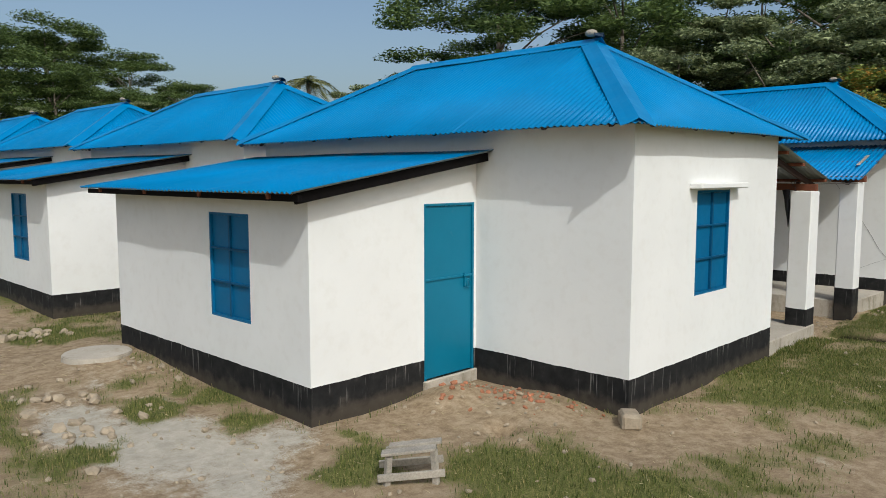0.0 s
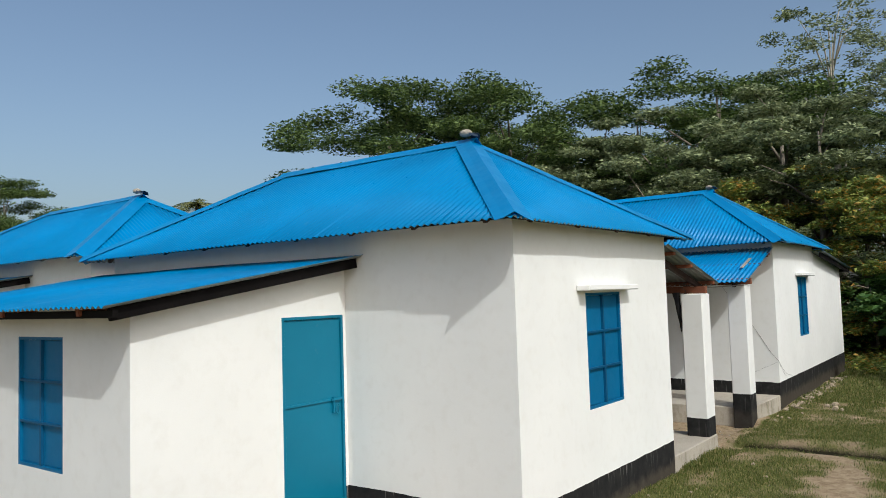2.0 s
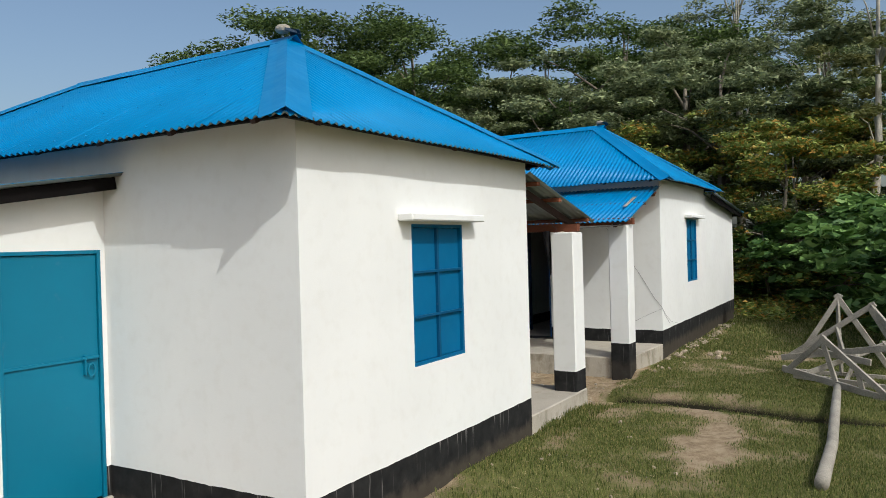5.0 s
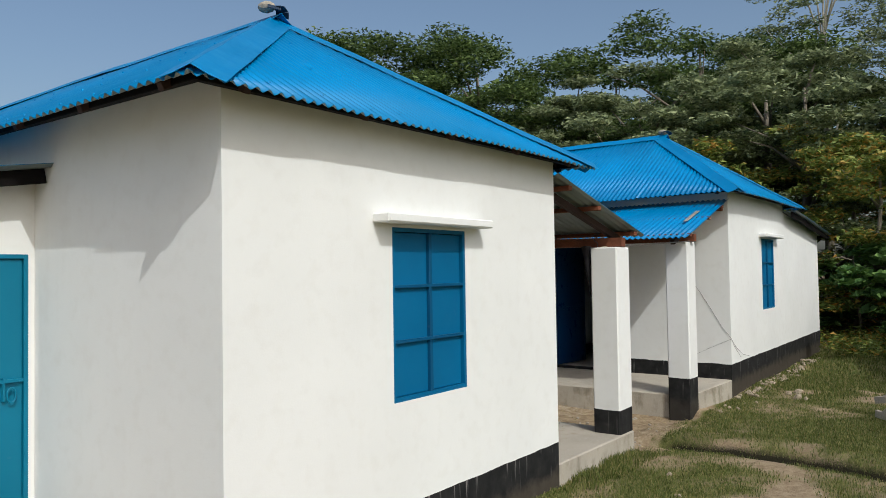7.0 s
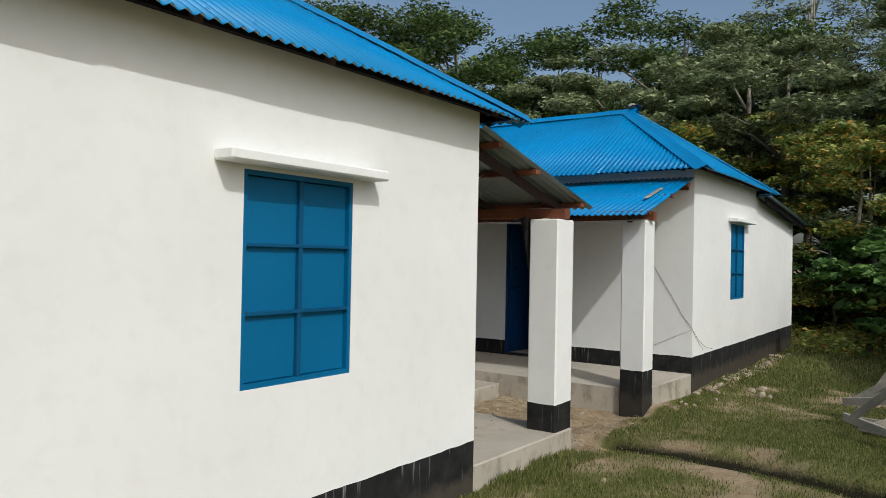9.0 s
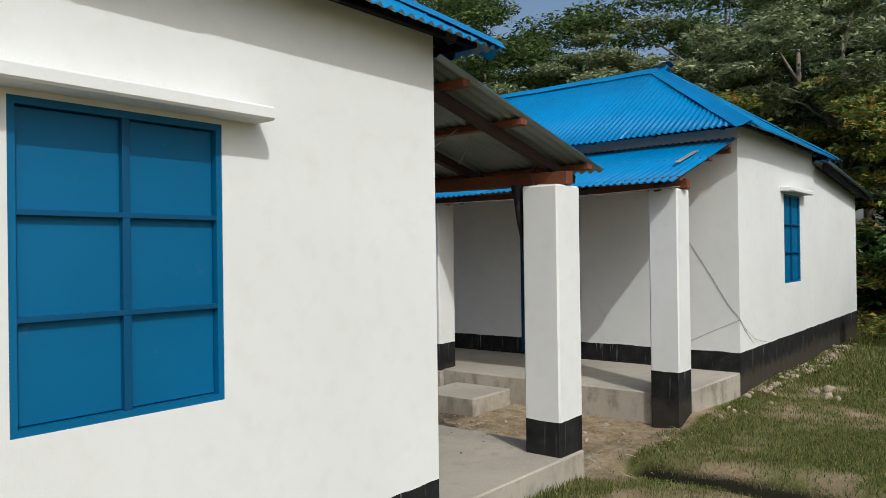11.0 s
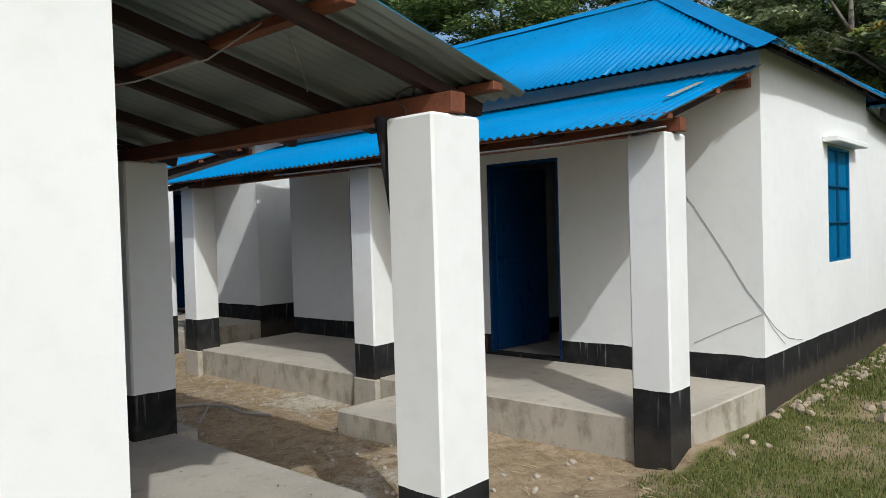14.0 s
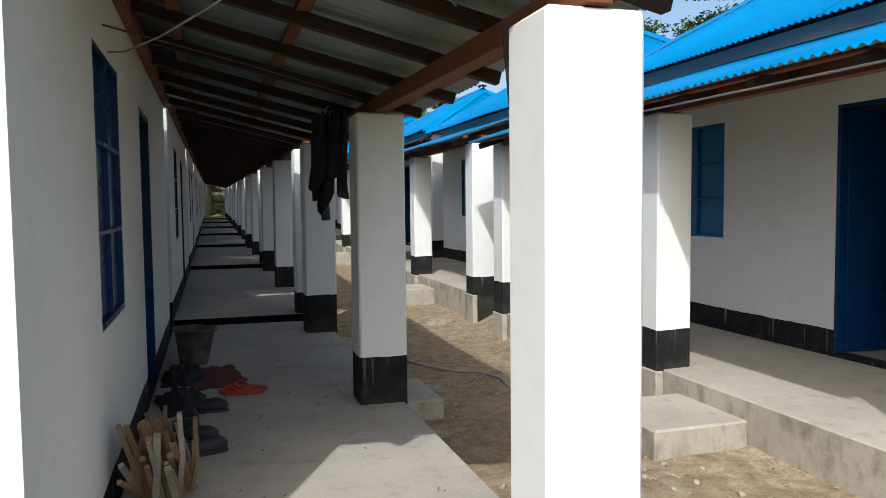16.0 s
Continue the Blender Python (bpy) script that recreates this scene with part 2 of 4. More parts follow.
def tube(bm, pts, radii, sides=6):
    pts = [Vector(p) for p in pts]
    rings = []
    for i, p in enumerate(pts):
        d = (pts[min(i + 1, len(pts) - 1)] - pts[max(i - 1, 0)]).normalized()
        s = d.orthogonal().normalized()
        u = d.cross(s)
        r = radii[i] if isinstance(radii, (list, tuple)) else radii
        rings.append([bm.verts.new(p + r * (math.cos(2 * math.pi * k / sides) * s + math.sin(2 * math.pi * k / sides) * u)) for k in range(sides)])
    # orthogonal() may flip between rings: match each ring to the one before
    for i in range(1, len(rings)):
        a, b = rings[i - 1], rings[i]
        best = min(range(sides), key=lambda o: sum((a[k].co - pts[i - 1] - b[(k + o) % sides].co + pts[i]).length for k in range(sides)))
        rings[i] = b = b[best:] + b[:best]
        for k in range(sides):
            bm.faces.new((a[k], a[(k + 1) % sides], b[(k + 1) % sides], b[k]))
    bm.faces.new(rings[0][::-1])
    bm.faces.new(rings[-1])
    return bm


def plate(bm, place, a0, a1, z0, z1, d0, d1, holes=()):
    """A wall from a0 to a1 and z0 to z1, between the depths d0 and d1, with openings right through it.
    place(a, d, z) gives the point."""
    A = sorted({a0, a1, *[h[0] for h in holes], *[h[1] for h in holes]})
    Z = sorted({z0, z1, *[h[2] for h in holes], *[h[3] for h in holes]})

    def full(i, k):
        if not (0 <= i < len(A) - 1 and 0 <= k < len(Z) - 1):
            return False
        ca, cz = (A[i] + A[i + 1]) / 2, (Z[k] + Z[k + 1]) / 2
        return not any(h[0] < ca < h[1] and h[2] < cz < h[3] for h in holes)

    def quad(*p):
        bm.faces.new([bm.verts.new(place(*q)) for q in p])

    for i in range(len(A) - 1):
        for k in range(len(Z) - 1):
            if not full(i, k):
                continue
            p, q, r, s = A[i], A[i + 1], Z[k], Z[k + 1]
            for d in (d0, d1):
                quad((p, d, r), (q, d, r), (q, d, s), (p, d, s))
            if not full(i - 1, k):
                quad((p, d0, r), (p, d1, r), (p, d1, s), (p, d0, s))
            if not full(i + 1, k):
                quad((q, d0, r), (q, d1, r), (q, d1, s), (q, d0, s))
            if not full(i, k - 1):
                quad((p, d0, r), (q, d0, r), (q, d1, r), (p, d1, r))
            if not full(i, k + 1):
                quad((p, d0, s), (q, d0, s), (q, d1, s), (p, d1, s))
    bmesh.ops.remove_doubles(bm, verts=bm.verts, dist=1e-5)
    bmesh.ops.recalc_face_normals(bm, faces=bm.faces)
    return bm


def corrugated(bm, o, u, v, length, vtop, pitch=0.080, amp=0.012, thick=0.003, vlow=None, seed=1):
    """A corrugated sheet: from o along the eave u, and up the slope v as far as vtop(a). Upper skin slot 0, under skin slot 1."""
    o, u, v = Vector(o), Vector(u).normalized(), Vector(v).normalized()
    nrm = u.cross(v).normalized()
    if nrm.z < 0:
        nrm = -nrm
    n = max(2, int(length / pitch * 6))
    rng = random.Random(seed)
    # sheets of ten waves end a little unevenly at the eave
    ends = [rng.uniform(-0.014, 0.014) for _ in range(int(length / (pitch * 10)) + 3)]
    cols = []
    for i in range(n + 1):
        a = length * i / n
        h = amp * math.cos(2 * math.pi * a / pitch)
        lo = ends[int(a / (pitch * 10))] if vlow is None else vlow(a)
        hi = max(lo + 0.001, vtop(a))
        col = []
        for s in (0, 1):
            for w in (lo, (lo + hi) / 2, hi):
                sag = 0.006 * math.sin(a * 1.7 + seed + w)
                col.append(bm.verts.new(o + u * a + v * w + nrm * (h + sag - s * thick)))
        cols.append(col)
    for c, d in zip(cols, cols[1:]):
        for j in (0, 1):
            bm.faces.new((c[j], d[j], d[j + 1], c[j + 1])).smooth = True
            f = bm.faces.new((c[3 + j], c[4 + j], d[4 + j], d[3 + j]))
            f.material_index, f.smooth = 1, True
        bm.faces.new((c[0], c[3], d[3], d[0]))
        bm.faces.new((c[2], d[2], d[5], c[5]))
    for c in (cols[0], cols[-1]):
        for j in (0, 1):
            bm.faces.new((c[j], c[j + 1], c[4 + j], c[3 + j]))
    bmesh.ops.recalc_face_normals(bm, faces=bm.faces)
    return bm

# ---- houses ----


def shutter_window(house, place, a0, a1, z0, z1, label, paint=SHUTTER, cols=2, rows=3, depth=0.05, light=None):
    """A steel window with two leaves of three sheet panels. place(a, d, z): d grows into the wall."""
    def slab(bm, p, q, r, s, d0, d1):
        P = [Vector(place(a, d, z)) for a in (p, q) for d in (d0, d1) for z in (r, s)]
        lo = [min(c[i] for c in P) for i in range(3)]
        hi = [max(c[i] for c in P) for i in range(3)]
        return box(bm, lo[0], hi[0], lo[1], hi[1], lo[2], hi[2], 0.002)
    f, bm = 0.028, bmesh.new()
    plate(bm, place, a0, a1, z0, z1, 0.004, depth + 0.03, [(a0 + f, a1 - f, z0 + f, z1 - f)])
    win = part("window", bm, paint, house, label)
    cw, rh = (a1 - a0 - 2 * f) / cols, (z1 - z0 - 2 * f) / rows
    for i in range(cols):
        for k in range(rows):
            bm = bmesh.new()
            p, r = a0 + f + i * cw, z0 + f + k * rh
            slab(bm, p + 0.004, p + cw - 0.004, r + 0.004, r + rh - 0.004, 0.034, 0.042)
            part("panel", bm, paint, win)
    # rails and mullions carry the panels' shadow lines in their darker blue
    for k in range(1, rows):
        bm = bmesh.new()
        z = z0 + f + k * rh
        slab(bm, a0 + f, a1 - f, z - 0.011, z + 0.011, 0.004, 0.044)
        part("rail", bm, FRAMESHADE if paint is SHUTTER else paint, win)
    for i in range(1, cols):
        bm = bmesh.new()
        a = a0 + f + i * cw
        slab(bm, a - 0.016, a + 0.016, z0 + f, z1 - f, 0.006, 0.046)
        part("mullion", bm, FRAMESHADE if paint is SHUTTER else paint, win)
    return win


def hip_roof(house, x0, x1, y0, y1, ze, rx, ry0, ry1, zr, flip):
    """Four corrugated slopes with caps over ridge and hips; the eave lies at ze, the ridge at zr."""
    X = flip
    def slope(name, a, b, top_a, top_b, seed):
        a, b, top_a, top_b = (Vector((X(p[0]), p[1], p[2])) for p in (a, b, top_a, top_b))
        u = (b - a)
        length = u.length
        u.normalize()
        v = (top_a - a) - u * (top_a - a).dot(u)
        H = v.length
        v.normalize()
        s0, s1 = (top_a - a).dot(u), (top_b - a).dot(u)
        def vtop(t):
            k = min(t / s0 if s0 > 1e-6 else 1, (length - t) / (length - s1) if length - s1 > 1e-6 else 1, 1)
            return max(0.0, k) * H
        sl = part(name, corrugated(bmesh.new(), a, u, v, length, vtop, seed=seed), [BLUE, ZINC], house)
        # capped nails in rows over the purlins
        bm, nrm, rn = bmesh.new(), u.cross(v), random.Random(seed)
        nrm = nrm if nrm.z > 0 else -nrm
        for w in (0.12, 0.75, 1.4, 2.0):
            t = 0.2
            while t < length - 0.2:
                if vtop(t) > w + 0.12:
                    q = a + u * (round(t / 0.08) * 0.08) + v * (w + rn.uniform(-0.03, 0.03)) + nrm * 0.017
                    bmesh.ops.create_cone(bm, cap_ends=True, segments=6, radius1=0.012, radius2=0.004, depth=0.010, matrix=Matrix.Translation(q) @ nrm.to_track_quat("Z", "Y").to_matrix().to_4x4())
                t += rn.uniform(0.3, 0.5)
        tagged(part("roof_nails", bm, BLUE, sl), kind="stuff")
        return sl
    A, B, C, D = (x0, y0, ze), (x1, y0, ze), (x1, y1, ze), (x0, y1, ze)
    P, Q = (rx, ry0, zr), (rx, ry1, zr)
    slope("roof_slope", A, D, P, Q, 1)
    slope("roof_slope", B, C, P, Q, 2)
    slope("roof_slope", A, B, P, P, 3)
    slope("roof_slope", D, C, Q, Q, 4)
    def cap(name, a, b, na, nb, w, label=""):
        """A bent strip along a to b, its wings falling with the two slopes."""
        a, b = Vector((X(a[0]), a[1], a[2])), Vector((X(b[0]), b[1], b[2]))
        d = (b - a).normalized()
        bm = bmesh.new()
        steps = 8
        rows = []
        for i in range(steps + 1):
            p = a + (b - a) * i / steps
            row = []
            for side, nn in ((1, na), (-1, nb)):
                nn = Vector((X(nn[0]) - X(0), nn[1], nn[2])).normalized()
                wing = d.cross(nn).normalized()
                if (wing.z > 0):
                    wing = -wing
                row.append((p, nn, wing))
            q = []
            lift = 0.022 + 0.004 * math.sin(i * 2.3)
            for nn, wing, t in ((row[0][1], row[0][2], w), (row[0][1], row[0][2], w * 0.5), (None, None, 0), (row[1][1], row[1][2], w * 0.5), (row[1][1], row[1][2], w)):
                q.append(p + (Vector((0, 0, lift + 0.018)) if nn is None else nn * lift + wing * t))
            rows.append(([bm.verts.new(c) for c in q], [bm.verts.new(c - Vector((0, 0, 0.004))) for c in q]))
        for (t0, b0), (t1, b1) in zip(rows, rows[1:]):
            for j in range(4):
                bm.faces.new((t0[j], t0[j + 1], t1[j + 1], t1[j]))
                bm.faces.new((b0[j], b1[j], b1[j + 1], b0[j + 1]))
            bm.faces.new((t0[0], t1[0], b1[0], b0[0]))
            bm.faces.new((t0[4], b0[4], b1[4], t1[4]))
        for t, b in (rows[0], rows[-1]):
            for j in range(4):
                bm.faces.new((t[j], t[j + 1], b[j + 1], b[j]))
        bmesh.ops.recalc_face_normals(bm, faces=bm.faces)
        return part(name, bm, BLUE, house, label)
    nw = (-(zr - ze), 0, rx - x0)
    ne = ((zr - ze), 0, x1 - rx)
    ns = (0, -(zr - ze), ry0 - y0)
    nn_ = (0, (zr - ze), y1 - ry1)
    cap("ridge_cap", (rx, ry0 - 0.12, zr), (rx, ry1 + 0.12, zr), nw, ne, 0.15)
    for c, t, n1, n2 in ((A, P, nw, ns), (B, P, ne, ns), (D, Q, nw, nn_), (C, Q, ne, nn_)):
        c, t = Vector(c), Vector(t)
        cap("hip_cap", c + (t - c).normalized() * 0.02, t, n1, n2, 0.17)
    # the loose end of the ridge cap, bent up and weighed with a lump of cement
    bm = bmesh.new()
    pts = [Vector((X(rx + 0.1 * math.cos(a)), ry0 - 0.02 - 0.12 * (a / 3), zr + 0.04 + 0.06 * math.sin(a))) for a in (0, 0.8, 1.6, 2.4, 3.1)]
    for p, q in zip(pts, pts[1:]):
        bar(bm, p, q, 0.11, 0.006, up=(0.2, 0, 1), bevel=0)
    part("ridge_end", bm, STEEL, house, "bent loose end of the ridge cap")
    bm = bmesh.new()
    bmesh.ops.create_icosphere(bm, subdivisions=2, radius=0.07, matrix=Matrix.Translation((X(rx - 0.06), ry0 + 0.0, zr + 0.10)) @ Matrix.Diagonal((1, 1.2, 0.7, 1)))
    part("cement_lump", bm, STONE, house, "pale cement lump on the ridge")


def lean_roof(house, name, xe, ze, xt, zt, y0, y1, flip, seed):
    """One corrugated slope from the eave at xe up to xt."""
    a, b = Vector((flip(xe), y0, ze)), Vector((flip(xe), y1, ze))
    v = Vector((flip(xt) - flip(xe), 0, zt - ze))
    L = v.length
    return part(name, corrugated(bmesh.new(), a, b - a, v, y1 - y0, lambda t: L, seed=seed), [BLUE, ZINC], house)


def house_row(P, label, at, mirror):
    """One two-room house: plastered walls, hipped iron roof, a lean-to behind and an open veranda in front."""
    X = (lambda x: mirror - x) if mirror is not None else (lambda x: x)
    h = thing("house", label, "house", at, P["group"])
    W, L, T = P["W"], P["L"], 0.13
    ztop = P["ze"] + 0.13
    rear = lambda a, d, z: (X(d), a, z)
    front = lambda a, d, z: (X(W - d), a, z)
    near = lambda a, d, z: (X(a), d, z)
    far = lambda a, d, z: (X(a), L - d, z)
    part("rear_wall", plate(bmesh.new(), rear, 0, L, -0.6, ztop, 0, T), WALL, h)
    part("front_wall", plate(bmesh.new(), front, 0, L, -0.6, ztop, 0, T, P["front_holes"]), WALL, h)
    part("end_wall", plate(bmesh.new(), near, T, W - T, -0.6, ztop, 0, T, [P["end_window"]]), WALL, h)
    part("end_wall", plate(bmesh.new(), far, T, W - T, -0.6, ztop, 0, T), WALL, h)
    part("partition_wall", plate(bmesh.new(), near, T, W - T, -0.6, ztop, L / 2 - 0.06, L / 2 + 0.06), WALL, h)
    part("room_floor", box(bmesh.new(), *sorted((X(T), X(W - T))), T, L - T, -0.3, P["zf"] + 0.03), CEMENT, h)
    # end window and its concrete drip slab
    shutter_window(h, near, *P["end_window"], "blue steel shutter window of six panels")
    a0, a1, z0, z1 = P["end_window"]
    part("window_hood", box(bmesh.new(), *sorted((X(a0 - 0.20), X(a1 + 0.18))), -0.15, 0.0, z1 + 0.022, z1 + 0.085, 0.01), WALL, h, "white cement slab over the window")
    for k, hole in enumerate(P["front_holes"]):
        if hole[2] > 0.6:
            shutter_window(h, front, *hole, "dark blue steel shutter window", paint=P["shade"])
        else:
            # the leaf stands open into the room
            bm = bmesh.new()
            f = 0.035
            for p, q, r, s in ((hole[0], hole[0] + f, hole[2], hole[3]), (hole[1] - f, hole[1], hole[2], hole[3]), (hole[0] + f, hole[1] - f, hole[3] - f, hole[3])):
                box(bm, *sorted((X(W - 0.005), X(W - 0.09))), p, q, r, s, 0.003)
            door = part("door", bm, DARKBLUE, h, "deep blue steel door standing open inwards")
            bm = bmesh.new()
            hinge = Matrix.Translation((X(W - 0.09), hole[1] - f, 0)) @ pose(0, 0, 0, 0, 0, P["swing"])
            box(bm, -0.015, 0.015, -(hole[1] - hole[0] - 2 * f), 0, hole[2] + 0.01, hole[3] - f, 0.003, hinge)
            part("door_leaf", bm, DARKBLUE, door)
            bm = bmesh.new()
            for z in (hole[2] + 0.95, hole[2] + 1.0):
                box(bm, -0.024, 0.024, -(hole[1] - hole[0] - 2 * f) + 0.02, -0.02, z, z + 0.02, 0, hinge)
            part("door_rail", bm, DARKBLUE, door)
    # roof over the rooms, with the rafter ends that show under the eave
    hip_roof(h, P["x0"], P["x1"], P["y0"], P["y1"], P["ze"], P["rx"], P["ry0"], P["ry1"], P["zr"], X)
    for k in range(9):
        y = P["y0"] + 0.35 + k * (P["y1"] - P["y0"] - 0.7) / 8
        for xe, s in ((P["x0"] + 0.02, 1), (P["x1"] - 0.02, -1)):
            part("rafter_end", bar(bmesh.new(), (X(xe + s * 0.05), y, P["ze"] - 0.002), (X(xe + s * 0.42), y, P["ze"] + 0.19), 0.05, 0.045), DARKWOOD, h)
    for k in range(5):
        x = P["x0"] + 0.4 + k * (P["x1"] - P["x0"] - 0.8) / 4
        for ye, s in ((P["y0"] + 0.02, 1), (P["y1"] - 0.02, -1)):
            part("rafter_end", bar(bmesh.new(), (X(x), ye + s * 0.05, P["ze"] - 0.002), (X(x), ye + s * 0.4, P["ze"] + 0.20), 0.05, 0.045), DARKWOOD, h)
    for a, b in (((P["x0"] + 0.12, P["y0"] + 0.14), (P["x1"] - 0.12, P["y0"] + 0.14)), ((P["x0"] + 0.14, P["y0"] + 0.12), (P["x0"] + 0.14, P["y1"] - 0.12)), ((P["x1"] - 0.14, P["y0"] + 0.12), (P["x1"] - 0.14, P["y1"] - 0.12))):
        part("eave_batten", bar(bmesh.new(), (X(a[0]), a[1], P["ze"] + 0.03), (X(b[0]), b[1], P["ze"] + 0.03), 0.05, 0.045), TAR, h)
    # lean-to
    Q = P["lean"]
    xl, y0, y1 = Q["x"], Q["y0"], Q["y1"]
    out = lambda a, d, z: (X(xl + d), a, z)
    side = lambda a, d, z: (X(a), y0 + d, z)
    side2 = lambda a, d, z: (X(a), y1 - d, z)
    zl = lambda x: Q["ze"] + (Q["zt"] - Q["ze"]) * (x - Q["xe"]) / (0 - Q["xe"])
    part("lean_to_wall", plate(bmesh.new(), out, y0, y1, -0.6, zl(xl) - 0.03, 0, T, Q["windows"]), WALL, h)
    for fn, holes in ((side, Q["doors"]), (side2, ())):
        bm = plate(bmesh.new(), fn, xl + T, -0.002, -0.6, zl(xl) - 0.03, 0, T, holes)
        # the wall climbs with the roof
        zs = zl(xl) - 0.03
        for v in bm.verts:
            if abs(v.co.z - zs) < 1e-4:
                v.co.z = zl(X(v.co.x) if mirror is None else mirror - v.co.x) - 0.03
        part("lean_to_wall", bm, WALL, h)
    lean_roof(h, "lean_to_roof", Q["xe"], Q["ze"], 0.0, Q["zt"], Q["ry0"], Q["ry1"], X, 7)
    part("verge_board", bar(bmesh.new(), (X(Q["xe"] + 0.08), Q["ry0"] + 0.09, Q["ze"] - 0.055), (X(-0.02), Q["ry0"] + 0.09, Q["zt"] - 0.075), 0.04, 0.10), TAR, h)
    part("verge_board", bar(bmesh.new(), (X(Q["xe"] + 0.1), Q["ry0"] + 0.03, Q["ze"] - 0.05), (X(Q["xe"] + 0.1), Q["ry1"] - 0.03, Q["ze"] - 0.05), 0.045, 0.06), TAR, h)
    for k in range(4):
        y = Q["ry0"] + 0.5 + k * (Q["ry1"] - Q["ry0"] - 1) / 3
        part("rafter_end", bar(bmesh.new(), (X(Q["xe"] + 0.05), y, Q["ze"] - 0.035), (X(Q["xe"] + 0.4), y, zl(Q["xe"] + 0.4) - 0.05), 0.05, 0.06), REDWOOD, h)
    for wdw in Q["windows"]:
        shutter_window(h, out, *wdw, "blue steel shutter window of six panels")
    for d in Q["doors"]:
        bm = bmesh.new()
        f = 0.03
        for p, q, r, s in ((d[0], d[0] + f, d[2], d[3]), (d[1] - f, d[1], d[2], d[3]), (d[0] + f, d[1] - f, d[3] - f, d[3])):
            box(bm, *sorted((X(p), X(q))), y0 - 0.006, y0 + 0.05, r, s, 0.003)
        door = part("door", bm, DOORBLUE, h, "closed teal sheet-steel door with a bolt")
        part("door_leaf", box(bmesh.new(), *sorted((X(d[0] + f + 0.003), X(d[1] - f - 0.003))), y0 + 0.014, y0 + 0.036, d[2] + 0.012, d[3] - f - 0.003, 0.003), DOORBLUE, door)
        zm = d[2] + 1.13
        part("door_rail", box(bmesh.new(), *sorted((X(d[0] + f), X(d[1] - f))), y0 - 0.002, y0 + 0.0135, zm, zm + 0.025, 0.003), DOORBLUE, door)
        bm = bmesh.new()
        xb = d[1] - 0.19
        box(bm, *sorted((X(xb), X(xb + 0.13))), y0 - 0.018, y0 - 0.003, zm + 0.002, zm + 0.026, 0.003)
        box(bm, *sorted((X(xb + 0.02), X(xb + 0.035))), y0 - 0.02, y0 + 0.013, zm - 0.12, zm + 0.04, 0.003)
        tube(bm, [(X(xb + 0.075 + 0.028 * math.cos(a)), y0 - 0.018, zm - 0.08 + 0.05 * math.sin(a)) for a in [k * math.pi / 6 for k in range(-1, 12)]], 0.007)
        part("bolt", bm, DOORBLUE, door, "sliding bolt with a hasp ring")
        part("door_sill", box(bmesh.new(), *sorted((X(d[0] - 0.02), X(d[1] + 0.04))), y0 - 0.035, y0 + 0.1, -0.2, d[2], 0.01), CEMENT, h)
    # veranda: slab, step, columns, beam, rafters, purlins, sheet
    V = P["ver"]
    bm = box(bmesh.new(), *sorted((X(W + 0.002), X(V["slab"]))), V["sy0"], V["end"], -0.6, P["zf"], 0.012)
    for v in bm.verts:
        out_k = (X(v.co.x) - W) / (V["slab"] - W) if mirror is None else (mirror - v.co.x - W) / (V["slab"] - W)
        if v.co.y < V["sy0"] + 0.1:
            v.co.y += V["skew"] * out_k
        if v.co.z > 0:
            v.co.z -= V["fall"] * out_k
    part("veranda_slab", bm, CEMENT, h, "bare cement veranda floor")
    s = V["step"]
    part("step", box(bmesh.new(), *sorted((X(V["slab"] + 0.003), X(s[1]))), s[2], s[3], -0.5, s[4], 0.015), CEMENT, h)
    zv = lambda x: V["zt"] + (V["ze"] - V["zt"]) * (x - W) / (V["xe"] - W)
    lean_roof(h, "veranda_roof", V["xe"], V["ze"], W + 0.003, V["zt"], V["y0"], V["y1"], X, 11)
    cx = (V["c0"] + V["c1"]) / 2
    zb = zv(cx) - 0.075
    for y in V["cols"]:
        dz = V["bands"][V["cols"].index(y)]
        bm = box(bmesh.new(), *sorted((X(V["c0"]), X(V["c1"]))), y, y + 0.31, -0.6 - dz, zb - 0.135 - dz - V["tilt"] * (1 - y / 3.2), 0.014)
        part("column", bm, COLUMN, h, "white square column with a black foot").location.z = dz
        bm, rn = bmesh.new(), random.Random(int(y * 10))
        ztop = zb - 0.135 - V["tilt"] * (1 - y / 3.2)
        for k in range(7):
            vs = bmesh.ops.create_icosphere(bm, subdivisions=1, radius=1)["verts"]
            for v in vs:
                v.co *= rn.uniform(0.75, 1.2)
            bmesh.ops.transform(bm, verts=vs, matrix=Matrix.Translation((X(rn.uniform(V["c0"] + 0.05, V["c1"] - 0.05)), y + rn.uniform(0.03, 0.27), ztop - 0.004)) @ Matrix.Diagonal((rn.uniform(0.03, 0.06), rn.uniform(0.03, 0.06), rn.uniform(0.010, 0.018), 1)))
        part("mortar_bed", bm, CLOD, h, "rough mortar under the beam")
        if V["plinth"] and y > 1:
            part("column_base", box(bmesh.new(), *sorted((X(V["slab"] + 0.002), X(V["c1"] + 0.015))), y - 0.012, y + 0.322, -0.6, P["zf"] - V["fall"] - 0.012, 0.01), CEMENT, h)
    part("beam", bar(bmesh.new(), (X(cx), V["y0"] + 0.06, zb - 0.08 - V["tilt"]), (X(cx), V["y1"] - 0.05, zb - 0.08 + V["tilt"]), 0.10, 0.10), REDWOOD, h, "red-brown timber beam")
    part("wall_plate", bar(bmesh.new(), (X(W + 0.035), V["y0"] + 0.1, zv(W) - 0.13), (X(W + 0.035), V["y1"] - 0.1, zv(W) - 0.13), 0.06, 0.09), REDWOOD, h)
    sl = (V["ze"] - V["zt"]) / (V["xe"] - W)
